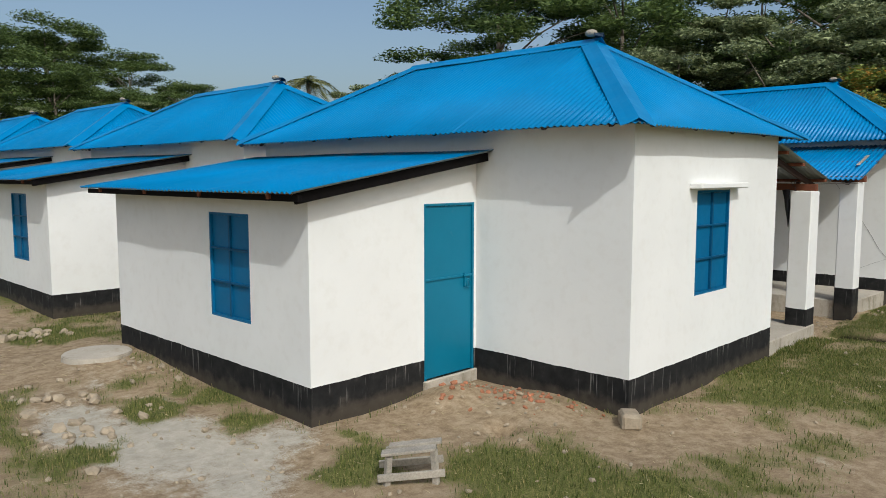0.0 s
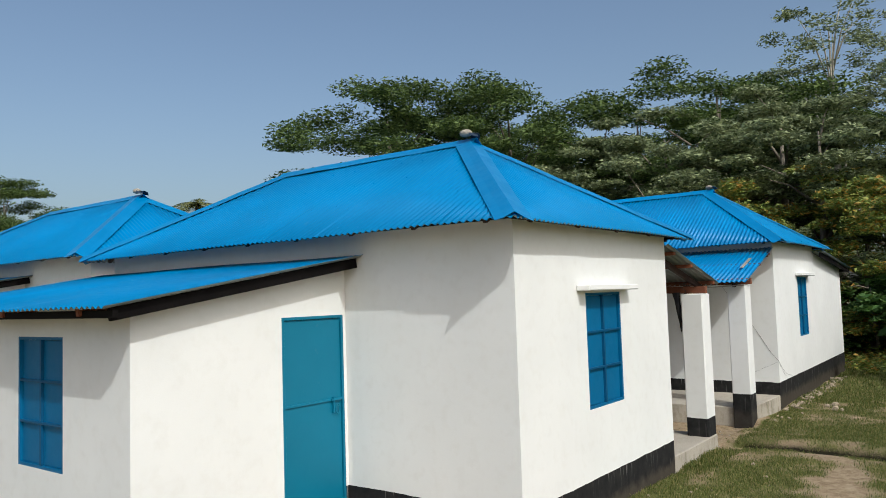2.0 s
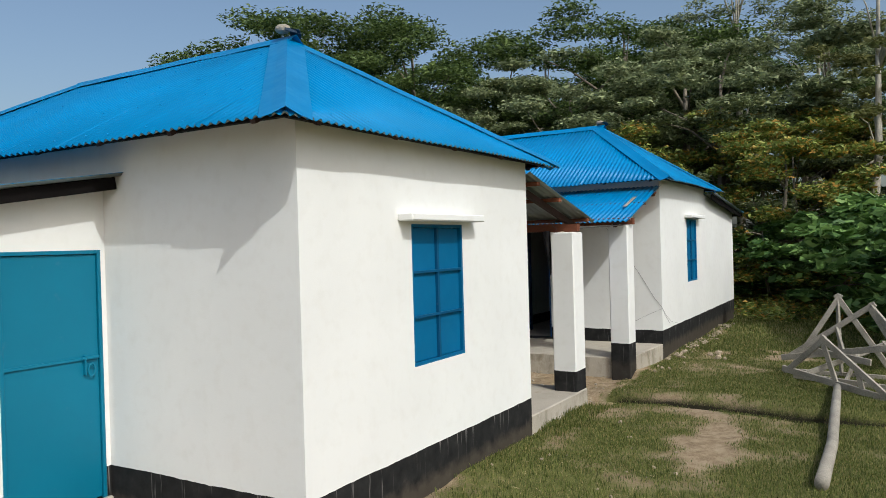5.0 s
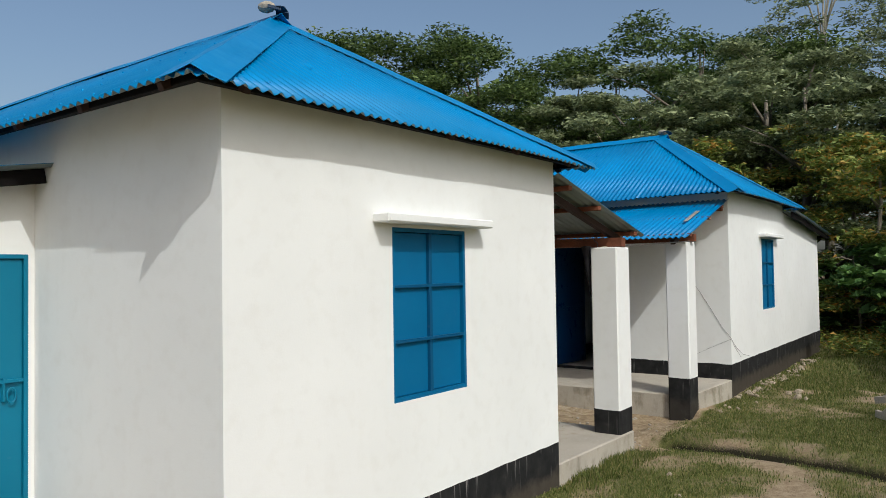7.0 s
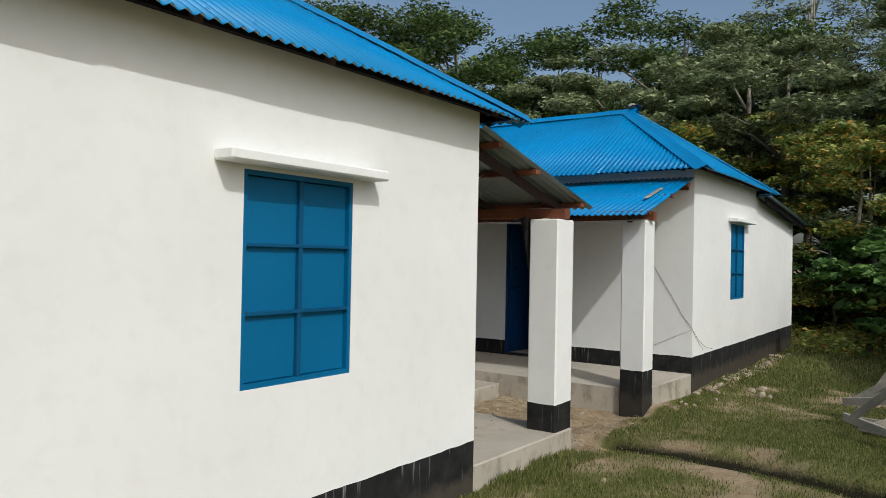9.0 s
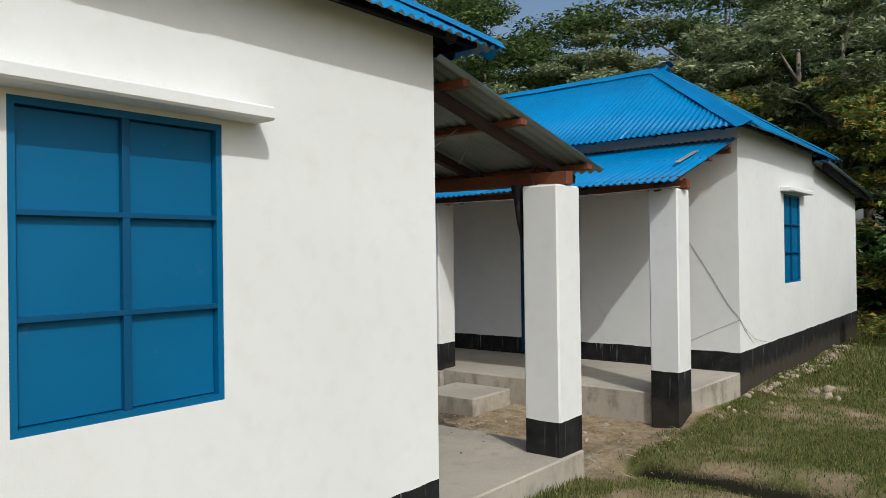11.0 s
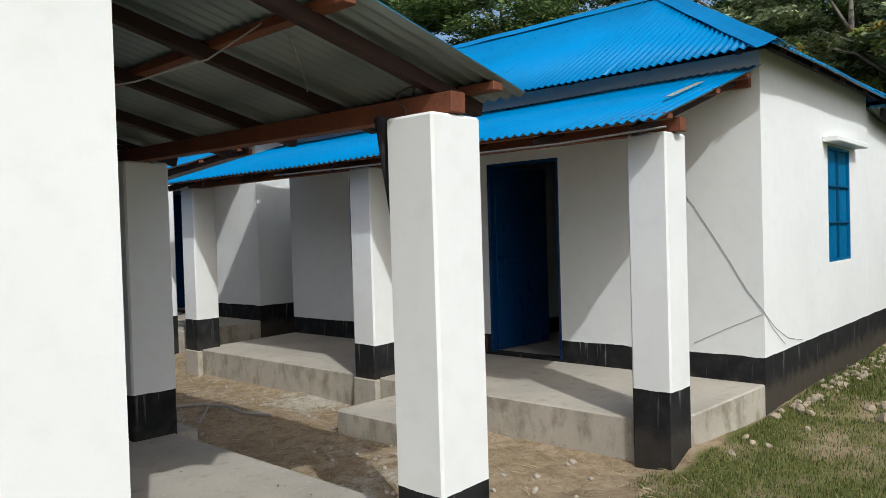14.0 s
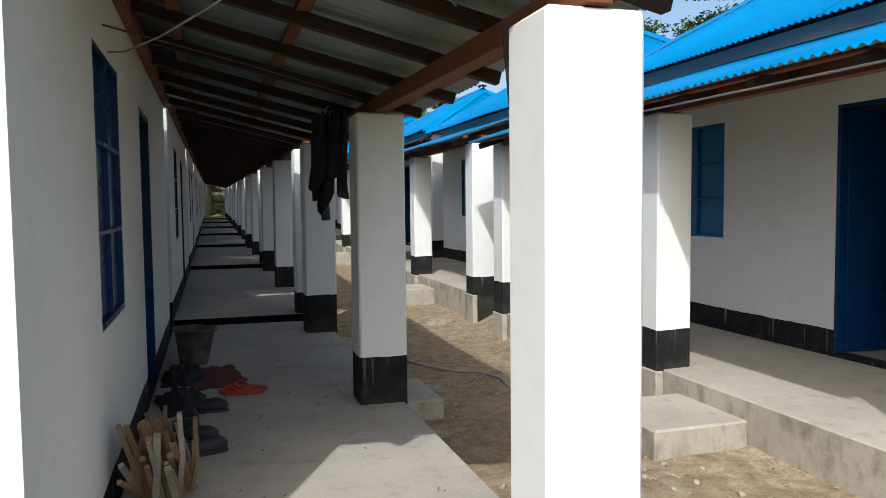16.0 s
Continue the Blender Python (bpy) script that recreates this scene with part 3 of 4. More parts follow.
    for x in V["purlins"]:
        part("purlin", bar(bmesh.new(), (X(x), V["y0"] + 0.02, zv(x) - 0.034), (X(x), V["y1"] - 0.02, zv(x) - 0.034), 0.075, 0.045), REDWOOD, h)
    n = int((V["y1"] - V["y0"]) / 0.82)
    for k in range(n + 1):
        y = V["y0"] + 0.24 + k * (V["y1"] - V["y0"] - 0.45) / n
        part("rafter", bar(bmesh.new(), (X(W + 0.07), y, zv(W + 0.07) - 0.09), (X(V["xe"] - 0.09), y, zv(V["xe"] - 0.09) - 0.09), 0.06, 0.07), DARKWOOD, h)
    return h


ROW_A = dict(group="houses of the near row", W=3.71, L=6.6, zf=0.22, ze=2.975, x0=-0.37, x1=4.08, y0=-0.255, y1=6.86, rx=1.78, ry0=1.66, ry1=4.94, zr=4.2,
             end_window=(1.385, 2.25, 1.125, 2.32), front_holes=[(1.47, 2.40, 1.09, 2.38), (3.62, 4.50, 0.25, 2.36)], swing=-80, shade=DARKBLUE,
             lean=dict(x=-2.41, y0=2.08, y1=6.57, xe=-2.76, ze=2.33, zt=2.78, ry0=1.81, ry1=6.85, windows=[(3.15, 4.0, 0.90, 2.08)], doors=[(-0.865, -0.045, 0.175, 2.175)]),
             ver=dict(end=7.235, plinth=False, skew=0.0, fall=0.015, tilt=0.045, slab=5.5, sy0=0.0, step=(0, 5.93, 3.55, 4.32, 0.08), c0=5.168, c1=5.516, cols=(0.022, 3.12, 6.30), bands=(0.012, 0.09, 0.175), xe=5.80, ze=2.395, zt=2.90, y0=-0.05, y1=6.75, purlins=(4.0, 4.65, 5.60)))
ROW_B = dict(group="houses of the far row", W=3.72, L=6.75, zf=0.19, ze=3.04, x0=-0.5, x1=4.06, y0=-0.27, y1=7.0, rx=1.80, ry0=1.70, ry1=5.1, zr=4.38,
             end_window=(0.82, 1.71, 1.155, 2.40), front_holes=[(2.08, 3.04, 0.22, 2.35), (4.50, 5.42, 1.16, 2.36)], swing=84, shade=SHUTTER,
             lean=dict(x=-3.45, y0=0.0, y1=4.4, xe=-3.75, ze=2.62, zt=2.98, ry0=-0.25, ry1=4.7, windows=[(1.5, 2.3, 0.9, 2.05)], doors=[]),
             ver=dict(end=6.73, plinth=True, skew=0.13, fall=0.03, tilt=0.0, slab=5.31, sy0=0.0, step=(0, 6.06, 2.17, 2.98, 0.02), c0=5.045, c1=5.37, cols=(0.09, 3.20, 6.59), bands=(-0.06, 0.03, 0.09), xe=5.70, ze=2.32, zt=2.95, y0=-0.03, y1=6.95, purlins=(4.0, 4.65, 5.5)))
house_a = house_row(ROW_A, "white plastered house with blue hipped iron roof and closed teal door", Matrix(), None)
house_b = house_row(ROW_B, "white plastered house with blue hipped iron roof across the yard", Matrix.Translation((0, -0.02, 0.10)), 13.02)
for k in range(1, 8):
    nb = tagged(copy_thing(house_a, Matrix.Translation((0, 7.25 * k, 0.09 * k))), "white plastered house with blue iron roof further along the row")
    part("painted_riser", box(bmesh.new(), 3.72, 5.49, -0.008, -0.002, -0.1, 0.205), TAR, nb, "black painted edge of the veranda floor")
for k in range(1, 7):
    nb = tagged(copy_thing(house_b, Matrix.Translation((0, -0.02 + 7.6 * k, 0.10 + 0.12 * k))), "white plastered house with blue iron roof further along the yard")
    part("column_base", box(bmesh.new(), 13.02 - 5.385, 13.02 - 5.312, 0.078, 0.412, -0.6, 0.148, 0.01), CEMENT, nb)

# ---- ground ----


def smooth_step(a, b, x):
    t = min(1.0, max(0.0, (x - a) / (b - a)))
    return t * t * (3 - 2 * t)


def fbm(x, y, s, o=4):
    return noise.fractal(Vector((x * s, y * s, 3.7)), 1.0, 2.0, o)


def ground_z(x, y):
    z = 0.03 + 0.035 * fbm(x, y, 0.6) + 0.012 * fbm(x, y, 3.0)
    # the bank that the path comes down from
    z += 0.75 * math.exp(-(((x + 6.6) / 2.0) ** 2 + ((y + 4.4) / 1.5) ** 2))
    # the yard between the rows lies lower
    yard = smooth_step(5.3, 5.7, x) * (1 - smooth_step(7.6, 8.0, x)) * smooth_step(-0.8, 0.6, y)
    z -= 0.13 * yard
    z += 0.012 * max(0.0, y - 3.0) * (1 - 0.0 * yard)
    # a shallow runnel across the grass
    d = x - (6.1 + 0.175 * (y + 0.34) + 0.06 * math.sin(y * 3.1))
    if -6 < y < 0.4:
        z -= 0.20 * math.exp(-(d / 0.13) ** 2) * smooth_step(0.4, -0.2, y)
        z += 0.05 * math.exp(-((d - 0.4) / 0.35) ** 2)
    # spoil heaped beside the back door
    z += 0.16 * math.exp(-(((x + 0.75) / 0.45) ** 2 + ((y - 1.75) / 0.35) ** 2)) + 0.08 * math.exp(-(((x + 0.3) / 0.6) ** 2 + ((y - 1.0) / 0.5) ** 2))
    z -= 0.16 * math.exp(-(((x + 1.15) / 0.13) ** 2 + ((y - 0.72) / 0.12) ** 2))
    z += 0.12 * math.exp(-(((x + 2.8) / 0.9) ** 2 + ((y - 6.1) / 0.9) ** 2))
    return z


# green patches on the bare ground behind the house
TUFTS = [(-2.8, 2.64, 0.36), (-2.75, 3.85, 0.4), (-4.07, 2.79, 0.45), (-3.35, 3.78, 0.33), (-2.36, 1.56, 0.27), (-2.84, 0.95, 0.36), (-2.95, 7.75, 0.6), (-1.7, -0.05, 0.5)]


def covers(x, y):
    """How much grass and how much pale sand lie here, each 0 to 1."""
    g = 0.5 + 0.9 * fbm(x, y, 0.55) + 0.45 * fbm(x + 40, y, 2.2)
    s = 0.0
    g += 0.5 * math.exp(-(((x + 1.6) / 0.7) ** 2 + ((y - 0.1) / 0.5) ** 2))
    if x < 0.3 and -2.5 < y < 9:
        g -= 0.02
        bare = math.exp(-(((x + 0.6) / 0.9) ** 2 + ((y - 1.2) / 1.0) ** 2)) + math.exp(-(((x + 3.0) / 1.0) ** 2 + ((y - 6.0) / 1.3) ** 2)) + 0.8 * math.exp(-(((x - 0.5) / 1.4) ** 2 + ((y + 0.5) / 0.4) ** 2))
        g -= 0.9 * bare
        s = max(0.0, math.exp(-(((x + 3.5) / 0.8) ** 2 + ((y - 2.2) / 1.3) ** 2)) + 0.8 * math.exp(-(((x + 4.0) / 0.5) ** 2 + ((y - 4.0) / 0.9) ** 2)) + 0.5 * fbm(x, y + 9, 1.4))
        g -= 0.8 * s
        for tx, ty, tr in TUFTS:
            g += 0.95 * math.exp(-((x - tx) ** 2 + (y - ty) ** 2) / tr ** 2) * (0.75 + 0.8 * fbm(x, y + 20, 4.0))
    if x > 0.5 and y < 0:
        k = smooth_step(0.5, 3.0, x)
        g *= 1 - k
        g += k * (0.96 + 0.55 * fbm(x, y, 0.55) + 0.4 * fbm(x + 40, y, 2.2) - 0.85 * math.exp(-(((x - 3.9) / 1.0) ** 2 + ((y + 1.75) / 0.4) ** 2)))
    if 5.4 < x < 8 and y > 0.2:
        g -= 1.3
        s = 0.24 + 0.45 * fbm(x, y, 1.1)
    return min(1, max(0, g)), min(1, max(0, s))


def axis(lo, hi, step, far, grow=1.25):
    a = list(np.arange(lo, hi + step / 2, step))
    d, p, q = step, a[0], a[-1]
    left, right = [], []
    while q < far:
        d *= grow
        p, q = p - d, q + d
        left.append(p)
        right.append(q)
    return left[::-1] + a + right


gx, gy = axis(-8, 12, 0.08, 900), axis(-5, 10, 0.09, 900)
verts, gcov, scov, dcov = [], [], [], []
for y in gy:
    for x in gx:
        verts.append((x, y, ground_z(x, y) if abs(x) < 60 and abs(y) < 90 else 0.03 + min(1.1, 0.012 * max(0, y - 3))))
        c = covers(x, y)
        gcov.append(c[0])
        dcov.append(math.exp(-((x - (6.13 + 0.175 * (y + 0.34) + 0.06 * math.sin(y * 3.1))) / 0.13) ** 2) * smooth_step(0.1, -0.3, y) * smooth_step(-5.0, -3.0, y))
        scov.append(c[1])
nx = len(gx)
faces = [(j * nx + i, j * nx + i + 1, (j + 1) * nx + i + 1, (j + 1) * nx + i) for j in range(len(gy) - 1) for i in range(nx - 1)]
me = bpy.data.meshes.new("ground")
me.from_pydata(verts, [], faces)
for nm, vals in (("grass", gcov), ("sand", scov), ("damp", dcov)):
    me.attributes.new(nm, "FLOAT", "POINT").data.foreach_set("value", vals)
me.shade_smooth()
m, n, l, p = nodes_of("earth")
geo = n.new("ShaderNodeNewGeometry").outputs["Position"]
at_g, at_s = n.new("ShaderNodeAttribute"), n.new("ShaderNodeAttribute")
at_g.attribute_name, at_s.attribute_name = "grass", "sand"
mid, fine = noise_tex(n, l, geo, 7, 9, 0.78), noise_tex(n, l, geo, 70, 4, 0.7)
soil = ramp(n, l, mid, [(0.3, (0.16, 0.112, 0.068)), (0.5, (0.31, 0.235, 0.15)), (0.72, (0.46, 0.37, 0.26))])
sandy = ramp(n, l, mid, [(0.3, (0.33, 0.30, 0.24)), (0.7, (0.54, 0.50, 0.42))])
green = ramp(n, l, fine, [(0.25, (0.045, 0.056, 0.016)), (0.52, (0.135, 0.142, 0.044)), (0.8, (0.28, 0.24, 0.115))])
jitter = calc(n, l, "MULTIPLY", calc(n, l, "SUBTRACT", fine, 0.5), 1.1)
jitter2 = calc(n, l, "ADD", jitter, calc(n, l, "MULTIPLY", calc(n, l, "SUBTRACT", mid, 0.5), 1.2))
c = mix_rgb(n, l, ramp(n, l, calc(n, l, "ADD", at_s.outputs["Fac"], jitter2), [(0.35, (0, 0, 0)), (0.65, (1, 1, 1))]), soil, sandy)
c = mix_rgb(n, l, ramp(n, l, calc(n, l, "ADD", at_g.outputs["Fac"], jitter2), [(0.38, (0, 0, 0)), (0.72, (1, 1, 1))]), c, green)
# the ground colour goes nearly black along the bed of the runnel
at_d = n.new("ShaderNodeAttribute")
at_d.attribute_name = "damp"
c = mix_rgb(n, l, ramp(n, l, calc(n, l, "ADD", at_d.outputs["Fac"], calc(n, l, "MULTIPLY", jitter2, 0.5)), [(0.25, (0, 0, 0)), (0.6, (1, 1, 1))]), c, (0.022, 0.020, 0.012))
l.new(c, p.inputs["Base Color"])
p.inputs["Roughness"].default_value = 0.95
p.inputs["Specular IOR Level"].default_value = 0.1
bump(n, l, p, calc(n, l, "ADD", mid, calc(n, l, "MULTIPLY", fine, 0.9)), 0.6, 0.018)
me.materials.append(m)
tagged(new("ground", me), "bare sandy earth with patches of short grass", "ground", kind="structure")

# ---- plants ----


def leaf_mesh(name, centres, size, rng, mats, elong=1.6, flat=0.3, taper=False):
    """Many single leaves, each a bent quad or a pointed blade of its own."""
    n = len(centres)
    c = np.asarray(centres)
    d = rng.normal(size=(n, 3))
    d[:, 2] *= flat
    d /= np.linalg.norm(d, axis=1)[:, None]
    e = rng.normal(size=(n, 3))
    e[:, 2] *= 0.4
    e -= d * (e * d).sum(1)[:, None]
    e /= np.linalg.norm(e, axis=1)[:, None]
    s = size * rng.uniform(0.6, 1.3, n)[:, None]
    a, b = d * s * elong / 2, e * s / 2
    k = 4 if taper else 3
    v = np.stack([c - a, c + b * 0.9 - a * 0.1, c + a, c - b * 0.9 - a * 0.1] if taper else [c - a, c + b, c + a - b * 0.3], 1).reshape(-1, 3)
    me = bpy.data.meshes.new(name)
    me.from_pydata(v.tolist(), [], np.arange(k * n).reshape(-1, k).tolist())
    me.materials.append(mats)
    return me


def tree(label, height, spread, leafmat, barkmat, seed, clumps=42, per=300, leaf=0.2, dome=0.3, low=0.55, cat="tree", trunk=0.28, whole=False):
    """A trunk that forks into limbs, each carrying flat clumps of leaves with gaps between."""
    rng = np.random.default_rng(seed)
    t = thing("tree", label, cat)
    bm = bmesh.new()
    fork = height * rng.uniform(0.28, 0.4)
    lean = rng.normal(size=2) * 0.4
    tube(bm, [(0, 0, -0.3), (lean[0] * 0.3, lean[1] * 0.3, fork * 0.5), (lean[0], lean[1], fork), (lean[0] * 1.3, lean[1] * 1.2, height * 0.62), (lean[0] * 1.2, lean[1] * 1.5, height * 0.86)], [trunk * 1.25, trunk, trunk * 0.8, trunk * 0.45, trunk * 0.12], 8)
    cs, limbs = [], []
    for k in range(clumps):
        r = spread * math.sqrt(rng.uniform(0.02, 1))
        a = rng.uniform(0, 2 * math.pi)
        z = height * (1 - dome * (r / spread) ** 2) - rng.uniform(0, 1) ** 1.5 * height * (1 - low)
        cs.append((lean[0] + r * math.cos(a), lean[1] + r * math.sin(a), z))
    pts = []
    for k, c in enumerate(cs):
        rad = np.array([spread * rng.uniform(0.18, 0.34), spread * rng.uniform(0.18, 0.34), spread * rng.uniform(0.06, 0.12)])
        q = rng.normal(size=(per, 3))
        q /= np.linalg.norm(q, axis=1)[:, None]
        q *= rng.uniform(0.35, 1.05, per)[:, None]
        q[:, 2] = np.where(q[:, 2] < 0, q[:, 2] * 0.5, q[:, 2])
        pts.append(np.array(c) + q * rad)
        if k % 4 == 0:
            z0 = min(max(fork, c[2] - height * rng.uniform(0.14, 0.26)), height * 0.8)
            root = Vector((lean[0] * 1.2, lean[1] * 1.2, z0)) if z0 > fork * 1.2 else Vector((lean[0], lean[1], fork - 0.2))
            mid = root.lerp(Vector(c), 0.5) + Vector((0, 0, 0.03 * height))
            tube(bm, [root, mid, c], [trunk * 0.3, trunk * 0.17, trunk * 0.04], 5)
    part("trunk", bm, barkmat, t, smooth=True)
    ob = new("crown", leaf_mesh("crown", np.concatenate(pts), leaf, rng, leafmat, taper=whole))
    ob.parent = t
    return t


def put(src, x, y, s, rz, label=None, sz=None):
    m = Matrix.Translation((x, y, ground_z(x, y))) @ pose(0, 0, 0, 0, 0, rz) @ Matrix.Diagonal((s, s, sz or s, 1))
    ob = copy_thing(src, m)
    ob.matrix_basis = m
    if label:
        tagged(ob, label)
    return ob


rain = [tree("tall dark rain tree with a wide layered crown", 14.0, 6.4, RAINLEAF, BARK, 11 + i, clumps=64, per=760, leaf=0.165, low=0.42) for i in range(3)]
grey = [tree("grey-green tree with a rounded dense crown", 11.0, 4.2, GREYLEAF, BARK, 31 + i, clumps=46, per=640, leaf=0.16, low=0.25) for i in range(2)]
pale = tree("tall pale tree with thin feathery foliage", 19.0, 3.6, GREYLEAF, PALEBARK, 51, clumps=60, per=190, leaf=0.15, dome=0.25, low=0.42, trunk=0.22)
shrub = [tree("low bright green tree with yellowing leaves", 6.0, 3.0, SHRUBLEAF, BARK, 61 + i, clumps=38, per=460, leaf=0.125, low=0.15, cat="small tree", trunk=0.1) for i in range(2)]
broad = [tree("dense broad-leaved bush at the edge of the grass", 2.6, 1.6, BROADLEAF, BARK, 71 + i, whole=True, clumps=34, per=85, leaf=0.19, low=0.05, cat="bush", trunk=0.05) for i in range(2)]
wisp = tree("tall thin tree with drooping olive foliage", 14.0, 2.0, PALMLEAF, PALEBARK, 81, clumps=60, per=150, leaf=0.15, dome=0.5, low=0.2, trunk=0.14)


def palm(label, height, seed):
    """A ringed stem with arching fronds, each a spine with a double row of leaflets."""
    rng = np.random.default_rng(seed)
    t = thing("palm_tree", label, "palm")
    part("trunk", tube(bmesh.new(), [(0, 0, -0.3), (0.15, 0, height * 0.5), (0.1, 0.1, height)], [0.2, 0.15, 0.13], 8), BARK, t)
    for k in range(18):
        a, up = k * 2.4, rng.uniform(-0.3, 1.2)
        bm = bmesh.new()
        L = rng.uniform(2.2, 3.0)
        spine = []
        for j in range(9):
            s = j / 8
            spine.append(Vector((0.1, 0.1, height)) + Vector((math.cos(a) * L * s * math.cos(up * (1 - s)), math.sin(a) * L * s * math.cos(up * (1 - s)), L * (up * s * 0.55 - 0.75 * s * s))))
        tube(bm, spine, [0.03 - 0.003 * j for j in range(9)], 4)
        side = Vector((-math.sin(a), math.cos(a), 0))
        for j in range(1, 33):
            f = j / 4
            i0 = min(7, int(f))
            p = spine[i0].lerp(spine[i0 + 1], f - i0)
            w = 0.55 * math.sin(math.pi * min(1, 0.15 + j / 36))
            fwd = (spine[i0 + 1] - spine[i0]).normalized()
            for sgn in (1, -1):
                tip = p + side * sgn * w + fwd * 0.25 + Vector((0, 0, -0.22 * w))
                vs = [bm.verts.new(q) for q in (p - fwd * 0.03, p + fwd * 0.05, tip)]
                bm.faces.new(vs)
        part("frond", bm, PALMLEAF, t)
    return t


first = [(26, 23.5, 1.05, 10), (30, 17.5, 1.01, 80), (32, 9, 1.03, 140), (27, 8, 0.95, 0), (28.5, 3.5, 1.0, 50), (34.8, 2.6, 0.92, 20), (21, 5.6, 1.0, 0), (22, 0.0, 1.0, 60), (12.6, -4.6, 1.0, 0), (14.8, -3.9, 1.1, 80), (23.4, -3.0, 1.0, 0)]
for ob, (x, y, s, r) in zip(rain + grey + [pale] + shrub + broad + [wisp], first):
    ob.matrix_basis = Matrix.Translation((x, y, ground_z(x, y))) @ pose(0, 0, 0, 0, 0, r) @ Matrix.Diagonal((s, s, s, 1))
pm = palm("olive green palm above the far roofs", 8.3, 5)
pm.matrix_basis = Matrix.Translation((23.2, 38, 0.4))
spots = random.Random(4)
for i, (x, y, s) in enumerate([(19, 72, 1.2), (24.5, 69, 0.98), (14, 80, 1.25), (5, 90, 1.1), (26, 60, 0.72), (34, 14, 1.0), (38, 22, 1.0), (46, 1, 1.0), (35, -17, 1.05), (-6, 92, 1.1), (10, 66, 1.0), (4, 68, 1.05), (16, 63, 0.82), (-3, 74, 1.0), (21, 63, 0.7), (30, 29, 0.8), (40, 9, 1.05)]):
    put(rain[i % 3], x, y, s, spots.uniform(0, 360))
for i, (x, y, s) in enumerate([(25, 12.5, 0.8), (25, 2.0, 0.85), (27, -2, 0.95), (30, -12, 1.05), (23.5, 17, 0.72), (21.5, 22, 0.68), (21, 28, 0.6), (24, 31, 0.75), (23, 44, 0.7), (24, 50, 0.75), (20, 58, 0.7), (27, 5.5, 0.8), (36, -16, 1.1), (29, 12, 0.95), (12, 58, 0.62), (7, 60, 0.66), (26.5, 40, 0.72), (21.0, 43, 0.68), (24.5, 42, 0.7)]):
    put(grey[i % 2], x, y, s, spots.uniform(0, 360))
put(pale, 36, -0.6, 0.84, 130)
put(wisp, 24.5, -6.6, 1.05, 70)
for i, (x, y, s) in enumerate([(20.5, 9.0, 0.95), (22.4, -1.4, 0.95), (19.5, 12.5, 0.85), (20, 17, 0.8), (24, 4.0, 1.1), (25, -9.5, 1.2), (19.5, 23, 0.8), (24.5, 0.5, 1.2), (21.5, -8.2, 1.0), (20, 31, 0.8), (4.5, 70, 0.8), (6.5, 72, 0.9), (3, 71, 0.8), (20.2, 2.6, 0.7)]):
    put(shrub[i % 2], x, y, s, spots.uniform(0, 360))
for i, (x, y, s) in enumerate([(11.4, -5.4, 1.1), (13.6, -4.9, 1.2), (16.8, -3.9, 1.1), (10.4, -6.3, 1.2), (18.6, -2.9, 1.2), (20.2, -0.4, 1.0), (20.5, 2.2, 1.1), (17.5, -5.2, 1.4), (9.2, -7.0, 1.2), (20.5, -4, 0.9), (20, 5, 1.1), (15.8, -5.4, 1.3), (22, 3.5, 1.3), (22.3, -2.2, 1.2)]):
    put(broad[i % 2], x, y, s, spots.uniform(0, 360))

# ---- grass, weeds and litter ----


def blades(name, label, region, count, height, width, mat, seed, want, lean=0.5, cat="grass"):
    """Short blades, each a bent triangle rooted in the ground, thick where the turf is."""
    rng = random.Random(seed)
    v, f = [], []
    x0, x1, y0, y1 = region
    for _ in range(count):
        x, y = rng.uniform(x0, x1), rng.uniform(y0, y1)
        if rng.random() > want(x, y):
            continue
        z, a, h = ground_z(x, y) - 0.005, rng.uniform(0, 6.283), height * rng.uniform(0.45, 1.3)
        w = width * rng.uniform(0.7, 1.4)
        dx, dy = math.cos(a), math.sin(a)
        k = rng.uniform(0.1, 1.0) * lean * h
        i = len(v)
        v += [(x - dy * w, y + dx * w, z), (x + dy * w, y - dx * w, z), (x + dx * k * 0.4 + dy * w * 0.6, y + dy * k * 0.4 - dx * w * 0.6, z + h * 0.6), (x + dx * k, y + dy * k, z + h)]
        f += [(i, i + 1, i + 2), (i, i + 2, i + 3)]
    me = bpy.data.meshes.new(name)
    me.from_pydata(v, [], f)
    me.materials.append(mat)
    return tagged(new(name, me), label, cat, kind="stuff")


def indoors(x, y):
    return (0 < x < 5.5 and 0 < y < 60) or (-2.45 < x < 0.05 and (y % 7.25) > 2.05 and y > 2 and (y % 7.25) < 6.6) or (7.6 < x < 16.5 and y > -0.05)


def turf(x, y):
    if indoors(x, y):
        return 0.0
    if -4 < y < 0.2 and abs(x - (6.1 + 0.175 * (y + 0.34) + 0.06 * math.sin(y * 3.1))) < 0.12:
        return 0.0
    g = covers(x, y)[0]
    return max(0.0, min(1.0, (g - 0.3) * 1.9))


def sparse(x, y):
    return 0.0 if indoors(x, y) else 0.35 + 0.65 * covers(x, y)[0]


